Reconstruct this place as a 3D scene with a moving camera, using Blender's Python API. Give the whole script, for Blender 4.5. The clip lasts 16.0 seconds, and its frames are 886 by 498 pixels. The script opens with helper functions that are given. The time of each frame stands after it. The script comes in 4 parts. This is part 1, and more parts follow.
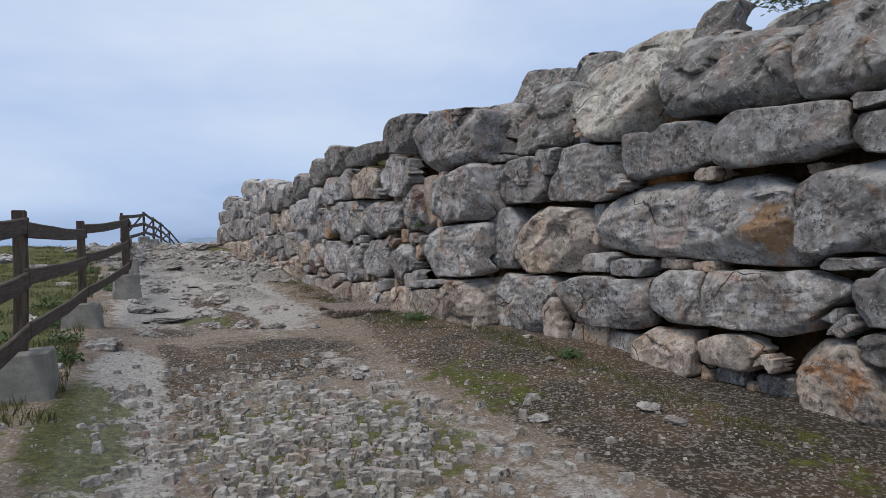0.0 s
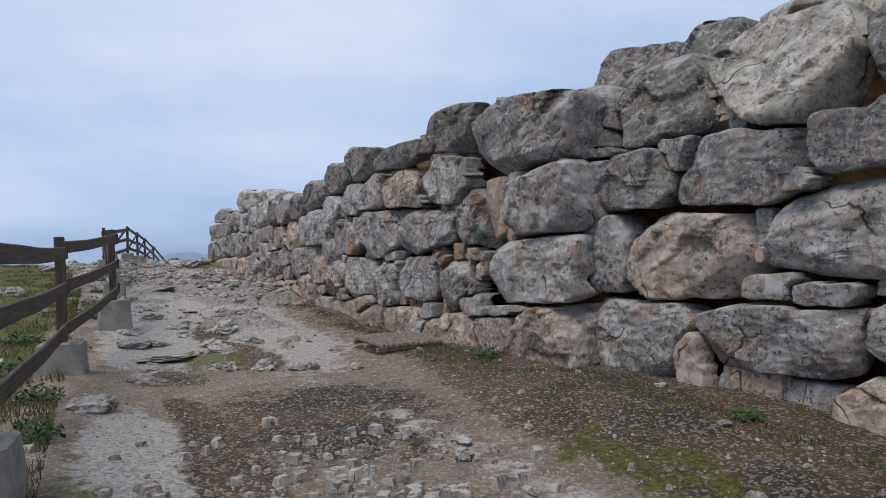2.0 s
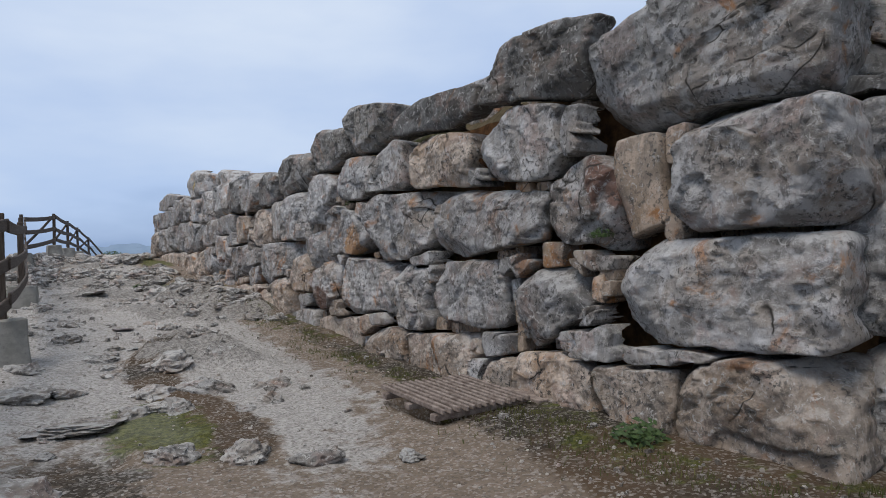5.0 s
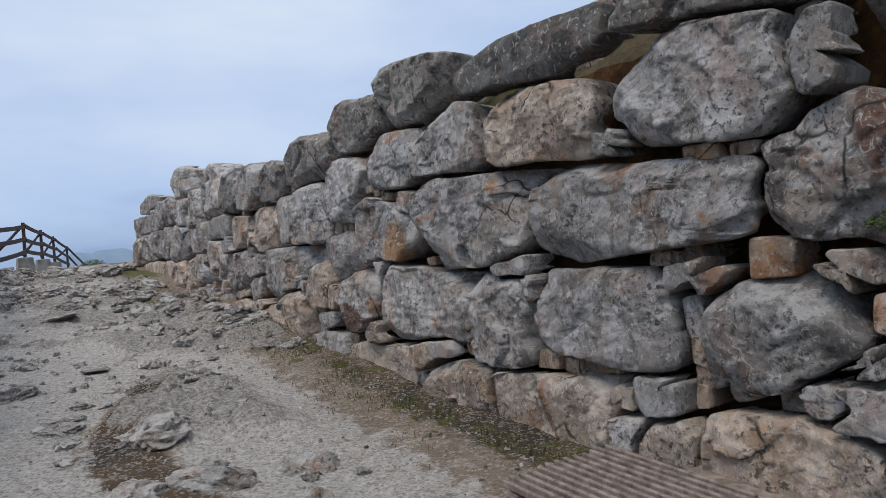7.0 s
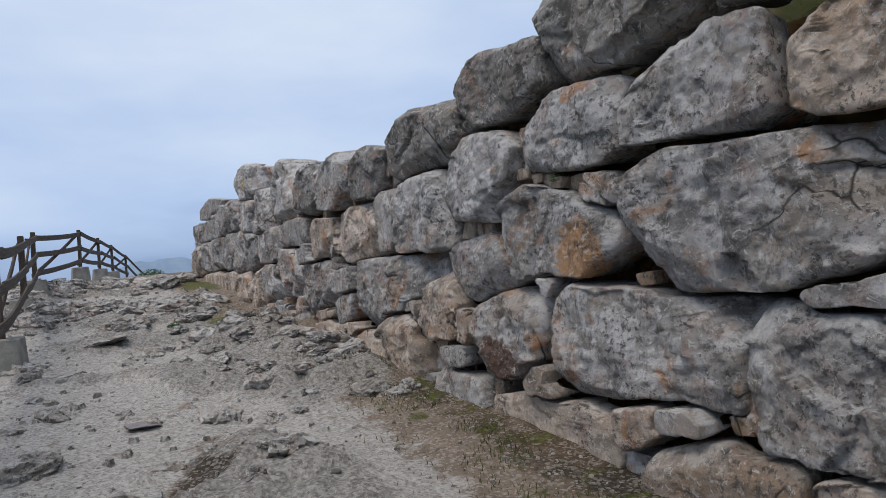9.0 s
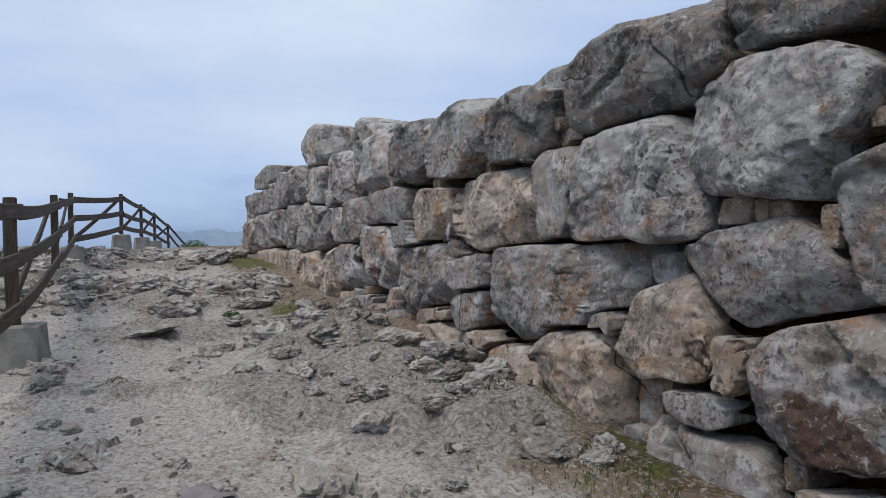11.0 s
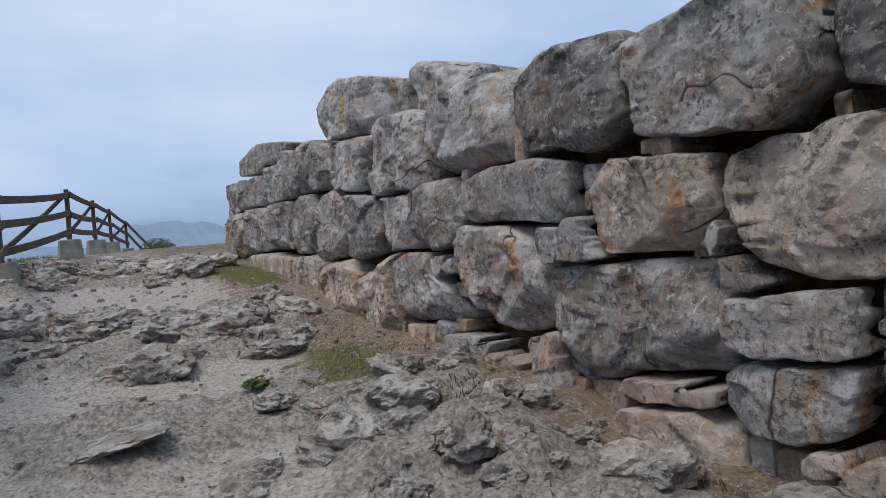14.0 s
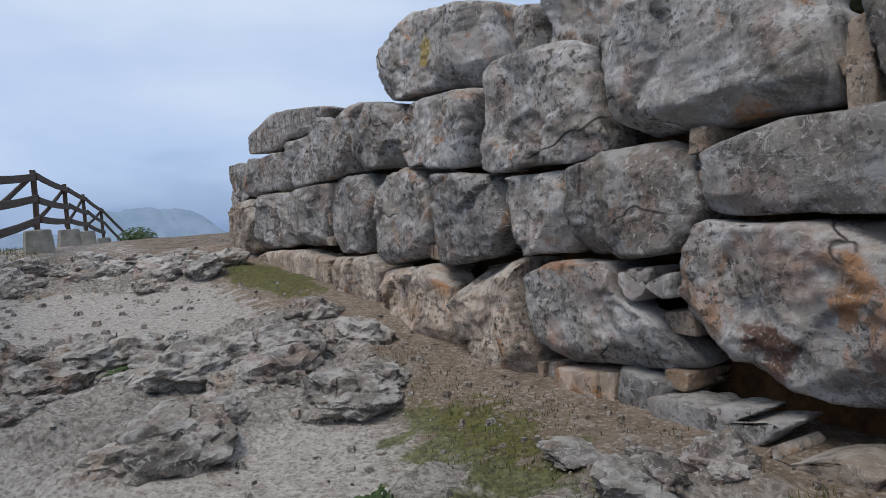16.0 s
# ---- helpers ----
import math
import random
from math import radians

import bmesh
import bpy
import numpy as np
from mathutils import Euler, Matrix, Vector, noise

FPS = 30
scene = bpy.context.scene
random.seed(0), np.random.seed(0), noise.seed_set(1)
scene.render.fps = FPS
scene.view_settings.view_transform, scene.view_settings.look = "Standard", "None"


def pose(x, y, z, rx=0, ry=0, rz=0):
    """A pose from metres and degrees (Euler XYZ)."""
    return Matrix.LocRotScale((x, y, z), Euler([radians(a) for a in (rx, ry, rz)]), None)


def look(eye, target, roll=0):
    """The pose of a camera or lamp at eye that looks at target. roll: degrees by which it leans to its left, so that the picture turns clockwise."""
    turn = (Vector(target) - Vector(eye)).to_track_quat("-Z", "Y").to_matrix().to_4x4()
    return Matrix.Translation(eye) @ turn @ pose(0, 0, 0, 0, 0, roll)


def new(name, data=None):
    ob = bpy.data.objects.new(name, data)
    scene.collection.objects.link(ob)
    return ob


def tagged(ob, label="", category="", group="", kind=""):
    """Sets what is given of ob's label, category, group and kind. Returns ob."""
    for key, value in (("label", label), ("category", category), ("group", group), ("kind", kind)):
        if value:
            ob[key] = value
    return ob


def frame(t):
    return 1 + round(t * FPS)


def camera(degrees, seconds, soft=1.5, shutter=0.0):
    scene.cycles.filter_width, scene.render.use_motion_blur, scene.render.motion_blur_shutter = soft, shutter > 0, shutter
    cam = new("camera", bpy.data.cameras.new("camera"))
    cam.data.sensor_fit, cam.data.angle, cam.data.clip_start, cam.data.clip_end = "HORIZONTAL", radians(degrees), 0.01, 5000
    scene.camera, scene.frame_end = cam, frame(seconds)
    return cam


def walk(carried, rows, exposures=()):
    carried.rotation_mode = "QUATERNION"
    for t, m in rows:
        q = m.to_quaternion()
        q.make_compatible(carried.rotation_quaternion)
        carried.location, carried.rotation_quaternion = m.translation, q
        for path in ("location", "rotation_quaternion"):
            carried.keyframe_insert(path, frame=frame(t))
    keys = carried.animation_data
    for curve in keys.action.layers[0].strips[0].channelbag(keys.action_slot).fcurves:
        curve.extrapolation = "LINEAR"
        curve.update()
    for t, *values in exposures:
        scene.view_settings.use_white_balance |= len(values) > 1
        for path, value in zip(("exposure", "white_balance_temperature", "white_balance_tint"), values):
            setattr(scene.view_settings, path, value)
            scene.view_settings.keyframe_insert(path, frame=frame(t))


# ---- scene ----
cam = camera(66.0, 16.0, soft=0.6)
METRES, EYE, TILT, LEAN, TURN = 18.8, 1.5, 4.5, -1.35, -25.7
ROWS = [
    (0.0, 0.0, 0.0, 0.0, -0.25, -3.99, 3.6),
    (0.5, -0.0128, 0.0277, -0.0027, 0.72, -7.9, 2.51),
    (1.0, -0.0243, 0.051, -0.0016, -6.06, -5.16, 2.04),
    (1.5, -0.0384, 0.0764, -0.0001, -3.2, -2.59, 4.7),
    (2.0, -0.0546, 0.1021, 0.0006, -1.75, -3.03, 4.06),
    (2.5, -0.0642, 0.1297, -0.0011, -2.59, -2.42, 4.54),
    (3.0, -0.0771, 0.1571, -0.0031, -1.47, -4.11, 3.51),
    (3.5, -0.0868, 0.1859, -0.0029, -6.86, -3.85, 2.53),
    (4.0, -0.0956, 0.2161, -0.0021, -3.9, -2.17, 2.89),
    (6.5, -0.129, 0.3731, -0.0021, -9.23, -6.48, 3.19),
    (7.0, -0.1396, 0.4009, -0.0015, -6.93, -4.5, 5.47),
    (7.5, -0.1468, 0.4302, -0.0034, -2.07, -4.95, 5.92),
    (8.0, -0.1574, 0.4595, -0.0043, -2.47, -4.54, 5.59),
    (8.5, -0.1695, 0.4891, -0.006, -5.85, -6.26, 4.97),
    (9.0, -0.1796, 0.5213, -0.0048, -2.75, -3.35, 5.76),
    (9.5, -0.1965, 0.5482, -0.006, -3.73, -3.42, 3.67),
    (10.0, -0.2101, 0.5794, -0.0085, -0.04, -4.64, 2.48),
    (12.5, -0.2699, 0.7153, -0.0027, 0.52, -3.81, 3.36),
    (13.0, -0.2838, 0.7448, -0.0044, 1.94, -5.37, 4.19),
    (13.5, -0.2961, 0.7732, -0.005, -3.4, -7.63, 5.62),
    (14.0, -0.3084, 0.8048, -0.0025, -3.1, -6.25, 5.23),
    (14.5, -0.3249, 0.8325, -0.0012, -4.0, -7.01, 4.3),
    (15.0, -0.3346, 0.8619, -0.002, -4.67, -6.03, 3.73),
    (15.5, -0.3493, 0.8927, -0.0029, -2.25, -5.61, 3.55),
    (16.0, -0.3629, 0.9222, -0.0042, -4.97, -7.42, 4.84),
]
walk(cam, [(t, pose(0, 0, EYE, TILT, LEAN, TURN) @ pose(METRES * x, METRES * y, METRES * z, 90 + pitch, roll, yaw)) for t, x, y, z, yaw, pitch, roll in ROWS],
     exposures=[(0.0, 0.0)])

# ---------------------------------------------------------------- sky and sun
world = bpy.data.worlds.new("sky")
scene.world = world
world.use_nodes = True
wn, wl = world.node_tree.nodes, world.node_tree.links
wn.clear()


def wnode(kind, **kw):
    n = wn.new(kind)
    for k, v in kw.items():
        n.inputs[k].default_value = v
    return n


SUN_ELEV, SUN_AZ = 62.0, 250.0
sky = wn.new("ShaderNodeTexSky")
sky.sky_type, sky.sun_disc = "NISHITA", False
sky.sun_elevation, sky.sun_rotation = radians(SUN_ELEV), radians(SUN_AZ)
coord = wn.new("ShaderNodeTexCoord")
stretch = wn.new("ShaderNodeMapping")
stretch.inputs["Scale"].default_value = (1.0, 1.0, 3.2)
stretch.inputs["Rotation"].default_value = (0.1, 0.25, 0.0)
wl.new(coord.outputs["Generated"], stretch.inputs["Vector"])
cloud = wnode("ShaderNodeTexNoise", Scale=1.7, Detail=5.0, Roughness=0.5)
wl.new(stretch.outputs[0], cloud.inputs["Vector"])
axes = wn.new("ShaderNodeSeparateXYZ")
wl.new(coord.outputs["Generated"], axes.inputs[0])
# overcast brightness rises with height above the horizon
rise = wn.new("ShaderNodeValToRGB")
rise.color_ramp.elements[0].position, rise.color_ramp.elements[0].color = 0.0, (0.20, 0.32, 0.58, 1)
rise.color_ramp.elements[1].position, rise.color_ramp.elements[1].color = 0.45, (0.74, 0.84, 1.0, 1)
mid = rise.color_ramp.elements.new(0.18)
mid.color = (0.47, 0.61, 0.89, 1)
lift = wn.new("ShaderNodeMath")
lift.operation = "MULTIPLY_ADD"
lift.inputs[1].default_value, lift.inputs[2].default_value = 0.8, -0.38
wl.new(cloud.outputs[0], lift.inputs[0])
height = wn.new("ShaderNodeMath")
height.operation = "ADD"
wl.new(axes.outputs["Z"], height.inputs[0])
wl.new(lift.outputs[0], height.inputs[1])
wl.new(height.outputs[0], rise.inputs[0])
dim = wn.new("ShaderNodeVectorMath")
dim.operation = "SCALE"
dim.inputs["Scale"].default_value = 0.1
wl.new(sky.outputs[0], dim.inputs[0])
blend = wn.new("ShaderNodeMix")
blend.data_type = "RGBA"
blend.inputs["Factor"].default_value = 0.85
wl.new(dim.outputs[0], blend.inputs["A"])
wl.new(rise.outputs[0], blend.inputs["B"])
back = wnode("ShaderNodeBackground", Strength=1.0)
wl.new(blend.outputs["Result"], back.inputs["Color"])
wl.new(back.outputs[0], wn.new("ShaderNodeOutputWorld").inputs[0])

sun = new("sun", bpy.data.lights.new("sun", "SUN"))
sun.data.energy, sun.data.angle, sun.data.color = 1.9, radians(24), (1.0, 0.90, 0.78)
az = radians(SUN_AZ)
sun.matrix_world = look(Vector((math.sin(az), math.cos(az), math.tan(radians(SUN_ELEV)))) * 40, (0, 0, 0))


# ---------------------------------------------------------------- materials
def material(name, rough=0.9):
    m = bpy.data.materials.new(name)
    m.use_nodes = True
    b = m.node_tree.nodes["Principled BSDF"]
    b.inputs["Roughness"].default_value = rough
    b.inputs["Specular IOR Level"].default_value = 0.25
    return m, m.node_tree.nodes, m.node_tree.links, b


def noise_tex(N, L, vec, scale, detail=6.0, rough=0.6, distort=0.0):
    n = N.new("ShaderNodeTexNoise")
    n.inputs["Scale"].default_value, n.inputs["Detail"].default_value = scale, detail
    n.inputs["Roughness"].default_value, n.inputs["Distortion"].default_value = rough, distort
    L.new(vec, n.inputs["Vector"])
    return n.outputs[0]


def band(N, L, src, lo, hi):
    r = N.new("ShaderNodeMapRange")
    r.interpolation_type = "SMOOTHSTEP"
    r.inputs["From Min"].default_value, r.inputs["From Max"].default_value = lo, hi
    L.new(src, r.inputs["Value"])
    return r.outputs[0]


def mixed(N, L, fac, a, b, how="MIX"):
    m = N.new("ShaderNodeMix")
    m.data_type, m.blend_type = "RGBA", how
    for key, v in (("Factor", fac), ("A", a), ("B", b)):
        if isinstance(v, (int, float)):
            m.inputs[key].default_value = v
        elif isinstance(v, tuple):
            m.inputs[key].default_value = (*v, 1)
        else:
            L.new(v, m.inputs[key])
    return m.outputs["Result"]


def maths(N, L, op, a, b=0.0):
    m = N.new("ShaderNodeMath")
    m.operation = op
    for i, v in enumerate((a, b)):
        if isinstance(v, (int, float)):
            m.inputs[i].default_value = v
        else:
            L.new(v, m.inputs[i])
    return m.outputs[0]


def bump(N, L, b, heights):
    """heights: (socket, strength, distance) from coarse to fine."""
    last = None
    for src, strength, dist in heights:
        n = N.new("ShaderNodeBump")
        n.inputs["Strength"].default_value, n.inputs["Distance"].default_value = strength, dist
        L.new(src, n.inputs["Height"])
        if last:
            L.new(last, n.inputs["Normal"])
        last = n.outputs[0]
    L.new(last, b.inputs["Normal"])


def noise_tex_color(N, L, vec, scale):
    n = N.new("ShaderNodeTexNoise")
    n.inputs["Scale"].default_value = scale
    L.new(vec, n.inputs["Vector"])
    return n.outputs["Color"]


def limestone(name, grey, warm, rust_amount, dark_amount, spots=()):
    """Weathered grey limestone: warm patches, iron stains, dark lichen, paler patches on what faces up, pits and
    cracks.
    """
    m, N, L, b = material(name)
    geo = N.new("ShaderNodeNewGeometry")
    info = N.new("ShaderNodeObjectInfo")
    shift = N.new("ShaderNodeVectorMath")
    shift.operation = "MULTIPLY_ADD"
    L.new(info.outputs["Random"], shift.inputs[0])
    shift.inputs[1].default_value = (37.0, 53.0, 71.0)
    L.new(geo.outputs["Position"], shift.inputs[2])
    p = shift.outputs[0]
    big = noise_tex(N, L, p, 1.6, 4, 0.55, 0.4)
    mid_n = noise_tex(N, L, p, 5.0, 7, 0.62, 0.3)
    fine = noise_tex(N, L, p, 26.0, 8, 0.7)
    tiny = noise_tex(N, L, p, 95.0, 4, 0.6)
    col = mixed(N, L, band(N, L, big, 0.40, 0.66), grey, warm)
    tone = N.new("ShaderNodeMapRange")
    L.new(info.outputs["Random"], tone.inputs["Value"])
    tone.inputs["To Min"].default_value, tone.inputs["To Max"].default_value = 0.0, 0.5
    col = mixed(N, L, tone.outputs[0], col, tuple(0.5 * a + 0.5 * c for a, c in zip(grey, (0.42, 0.385, 0.34))))
    col = mixed(N, L, maths(N, L, "MULTIPLY", band(N, L, mid_n, 0.47, 0.58), 0.75), col, tuple(c * 1.75 for c in grey))
    rust = noise_tex(N, L, p, 2.3, 6, 0.65, 0.8)
    col = mixed(N, L, maths(N, L, "MULTIPLY", band(N, L, rust, 0.56, 0.68), rust_amount), col, (0.40, 0.20, 0.09))
    pink = noise_tex(N, L, p, 3.1, 5, 0.6, 0.5)
    col = mixed(N, L, maths(N, L, "MULTIPLY", band(N, L, pink, 0.52, 0.66), 0.5), col, (0.34, 0.235, 0.20))
    dark = noise_tex(N, L, p, 3.7, 9, 0.74, 0.6)
    col = mixed(N, L, maths(N, L, "MULTIPLY", band(N, L, dark, 0.51, 0.60), dark_amount), col, (0.075, 0.072, 0.068))
    vary = N.new("ShaderNodeMapRange")
    L.new(maths(N, L, "FRACT", maths(N, L, "MULTIPLY", info.outputs["Random"], 17.3)), vary.inputs["Value"])
    vary.inputs["To Min"].default_value, vary.inputs["To Max"].default_value = 0.72, 1.22
    scaled = N.new("ShaderNodeVectorMath")
    scaled.operation = "SCALE"
    L.new(col, scaled.inputs[0])
    L.new(vary.outputs[0], scaled.inputs["Scale"])
    col = scaled.outputs[0]
    for (sx, sy, sz), radius, stain in spots:
        far = N.new("ShaderNodeVectorMath")
        far.operation = "DISTANCE"
        L.new(geo.outputs["Position"], far.inputs[0])
        far.inputs[1].default_value = (sx, sy, sz)
        edge = maths(N, L, "ADD", far.outputs["Value"], maths(N, L, "MULTIPLY", maths(N, L, "SUBTRACT", mid_n, 0.5), radius * 2.2))
        col = mixed(N, L, maths(N, L, "MULTIPLY", band(N, L, edge, radius * 1.05, radius * 0.7), 0.85), col, stain)
    run = N.new("ShaderNodeMapping")
    run.inputs["Scale"].default_value = (5.0, 5.0, 0.7)
    L.new(p, run.inputs[0])
    streak = noise_tex(N, L, run.outputs[0], 1.3, 7, 0.7, 0.5)
    col = mixed(N, L, maths(N, L, "MULTIPLY", band(N, L, streak, 0.54, 0.68), dark_amount * 0.7), col, (0.085, 0.082, 0.08))
    speck = maths(N, L, "MULTIPLY", maths(N, L, "MULTIPLY", band(N, L, fine, 0.51, 0.60), 0.9), band(N, L, noise_tex(N, L, p, 2.9, 5, 0.6, 0.4), 0.36, 0.6))
    col = mixed(N, L, speck, col, (0.085, 0.08, 0.076))
    chalk = maths(N, L, "MULTIPLY", band(N, L, noise_tex(N, L, p, 17.0, 8, 0.75, 1.2), 0.55, 0.62), 0.7)
    col = mixed(N, L, chalk, col, (0.60, 0.59, 0.575))
    # paler in noisy patches where the surface turns upward
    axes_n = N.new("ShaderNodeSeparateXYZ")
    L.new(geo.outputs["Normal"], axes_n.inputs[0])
    pale_up = maths(N, L, "MULTIPLY", band(N, L, axes_n.outputs["Z"], 0.35, 0.9), band(N, L, mid_n, 0.42, 0.6))
    col = mixed(N, L, maths(N, L, "MULTIPLY", pale_up, 0.55), col, (0.50, 0.50, 0.49))
    vor = N.new("ShaderNodeTexVoronoi")
    vor.feature, vor.inputs["Scale"].default_value = "DISTANCE_TO_EDGE", 1.5
    warp = mixed(N, L, 0.3, p, noise_tex_color(N, L, p, 2.2))
    L.new(warp, vor.inputs["Vector"])
    crack = band(N, L, vor.outputs["Distance"], 0.0, 0.03)
    facet = N.new("ShaderNodeTexVoronoi")
    facet.inputs["Scale"].default_value = 5.5
    L.new(mixed(N, L, 0.12, p, noise_tex_color(N, L, p, 3.0)), facet.inputs["Vector"])
    thin = maths(N, L, "SUBTRACT", 1.0, band(N, L, vor.outputs["Distance"], 0.0, 0.014))
    col = mixed(N, L, maths(N, L, "MULTIPLY", thin, band(N, L, big, 0.53, 0.60)), col, (0.05, 0.045, 0.04))
    L.new(col, b.inputs["Base Color"])
    bump(N, L, b, [(facet.outputs["Distance"], 0.15, 0.05), (mid_n, 0.5, 0.05), (crack, 0.3, 0.02), (fine, 1.0, 0.03), (tiny, 0.9, 0.01)])
    return m


GREY = (0.31, 0.307, 0.31)
# iron stains and ochre lichen on single stones
SPOTS = [((3.92, 14.6, 1.33), 0.24, (0.11, 0.05, 0.03)), ((3.95, 13.75, 2.08), 0.25, (0.40, 0.22, 0.10)), ((3.88, 19.66, 3.46), 0.13, (0.42, 0.27, 0.04)),
         ((3.90, 23.2, 3.9), 0.13, (0.42, 0.30, 0.06)), ((4.05, 9.2, 2.35), 0.30, (0.20, 0.11, 0.085)), ((4.02, 11.9, 2.75), 0.26, (0.38, 0.21, 0.10)),
         ((4.62, 6.6, 1.75), 0.18, (0.45, 0.30, 0.14)), ((4.7, 3.75, 1.6), 0.25, (0.42, 0.24, 0.11)), ((3.86, 20.35, 1.95), 0.16, (0.17, 0.085, 0.06))]
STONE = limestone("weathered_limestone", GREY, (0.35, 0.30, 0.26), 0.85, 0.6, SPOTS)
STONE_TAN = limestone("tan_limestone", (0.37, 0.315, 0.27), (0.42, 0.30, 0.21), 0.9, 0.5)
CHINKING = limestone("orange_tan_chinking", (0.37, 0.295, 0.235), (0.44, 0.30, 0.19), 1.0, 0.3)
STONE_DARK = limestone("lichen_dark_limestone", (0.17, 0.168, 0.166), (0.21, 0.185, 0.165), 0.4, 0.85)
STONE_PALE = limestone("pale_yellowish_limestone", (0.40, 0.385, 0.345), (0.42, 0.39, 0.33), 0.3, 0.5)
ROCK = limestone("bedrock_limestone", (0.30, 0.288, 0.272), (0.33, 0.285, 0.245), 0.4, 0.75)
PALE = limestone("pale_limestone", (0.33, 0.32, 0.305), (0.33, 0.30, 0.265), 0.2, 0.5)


def earth_material(name, a, bcol, moss):
    m, N, L, b = material(name, 1.0)
    geo = N.new("ShaderNodeNewGeometry")
    p = geo.outputs["Position"]
    n1, n2, n3 = noise_tex(N, L, p, 1.1, 5), noise_tex(N, L, p, 9, 8, 0.7), noise_tex(N, L, p, 60, 5, 0.7)
    col = mixed(N, L, band(N, L, n2, 0.35, 0.65), a, bcol)
    col = mixed(N, L, maths(N, L, "MULTIPLY", band(N, L, n1, 0.5, 0.62), moss), col, (0.055, 0.065, 0.018))
    L.new(col, b.inputs["Base Color"])
    bump(N, L, b, [(n2, 1.0, 0.06), (n3, 0.8, 0.015)])
    return m


EARTH = earth_material("packed_earth", (0.09, 0.046, 0.024), (0.21, 0.11, 0.05), 0.5)
TOPSOIL = earth_material("grassy_topsoil", (0.10, 0.082, 0.05), (0.15, 0.12, 0.075), 0.9)


def ground_material():
    m, N, L, b = material("path_ground", 0.95)
    geo = N.new("ShaderNodeNewGeometry")
    p = geo.outputs["Position"]

    def kind(name):
        a = N.new("ShaderNodeAttribute")
        a.attribute_name = name
        return a.outputs["Fac"]

    n1 = noise_tex(N, L, p, 0.9, 6, 0.6, 0.3)
    n2 = noise_tex(N, L, p, 4.5, 8, 0.68, 0.3)
    n3 = noise_tex(N, L, p, 24, 8, 0.7)
    grit = N.new("ShaderNodeTexVoronoi")
    grit.inputs["Scale"].default_value = 58.0
    L.new(p, grit.inputs["Vector"])
    grit2 = N.new("ShaderNodeTexVoronoi")
    grit2.inputs["Scale"].default_value = 34.0
    L.new(p, grit2.inputs["Vector"])
    gv = N.new("ShaderNodeSeparateColor")
    L.new(grit.outputs["Color"], gv.inputs[0])
    gv2 = N.new("ShaderNodeSeparateColor")
    L.new(grit2.outputs["Color"], gv2.inputs[0])

    def soft(name, lo=0.35, hi=0.65):
        s = maths(N, L, "ADD", kind(name), maths(N, L, "MULTIPLY", maths(N, L, "SUBTRACT", n2, 0.5), 1.7))
        return band(N, L, s, lo, hi)

    col = mixed(N, L, band(N, L, n2, 0.36, 0.64), (0.165, 0.128, 0.096), (0.24, 0.19, 0.15))
    col = mixed(N, L, soft("soil"), col, mixed(N, L, band(N, L, n1, 0.4, 0.6), (0.033, 0.026, 0.018), (0.085, 0.055, 0.032)))
    col = mixed(N, L, soft("pale"), col, mixed(N, L, band(N, L, n3, 0.4, 0.65), (0.30, 0.285, 0.268), (0.46, 0.44, 0.415)))
    col = mixed(N, L, maths(N, L, "MULTIPLY", soft("rock"), 0.9), col, mixed(N, L, band(N, L, n3, 0.35, 0.62), (0.12, 0.113, 0.105), (0.32, 0.305, 0.285)))
    # grains of pale and dark gravel
    light = maths(N, L, "MULTIPLY", band(N, L, gv.outputs[0], 0.68, 0.95), 0.36)
    col = mixed(N, L, light, col, (0.50, 0.47, 0.44))
    col = mixed(N, L, maths(N, L, "MULTIPLY", band(N, L, gv.outputs[1], 0.6, 0.95), 0.5), col, (0.09, 0.075, 0.06))
    col = mixed(N, L, maths(N, L, "MULTIPLY", band(N, L, gv2.outputs[0], 0.86, 0.95), 0.32), col, (0.42, 0.39, 0.36))
    col = mixed(N, L, maths(N, L, "MULTIPLY", soft("moss", 0.42, 0.62), 0.8), col, mixed(N, L, band(N, L, n3, 0.38, 0.62), (0.032, 0.042, 0.007), (0.11, 0.12, 0.018)))
    L.new(col, b.inputs["Base Color"])
    bump(N, L, b, [(n2, 0.8, 0.05), (n3, 0.9, 0.02), (gv2.outputs[0], 0.35, 0.008), (gv.outputs[2], 0.6, 0.006)])
    return m


GROUND = ground_material()


def wood_material():
    m, N, L, b = material("weathered_wood", 0.85)
    tc = N.new("ShaderNodeTexCoord")
    mp = N.new("ShaderNodeMapping")
    mp.inputs["Scale"].default_value = (1.5, 22, 22)
    L.new(tc.outputs["Object"], mp.inputs[0])
    g = noise_tex(N, L, mp.outputs[0], 2.0, 8, 0.7, 0.4)
    col = mixed(N, L, band(N, L, g, 0.3, 0.7), (0.035, 0.026, 0.021), (0.105, 0.083, 0.068))
    L.new(col, b.inputs["Base Color"])
    bump(N, L, b, [(g, 0.7, 0.008)])
    return m


WOOD = wood_material()


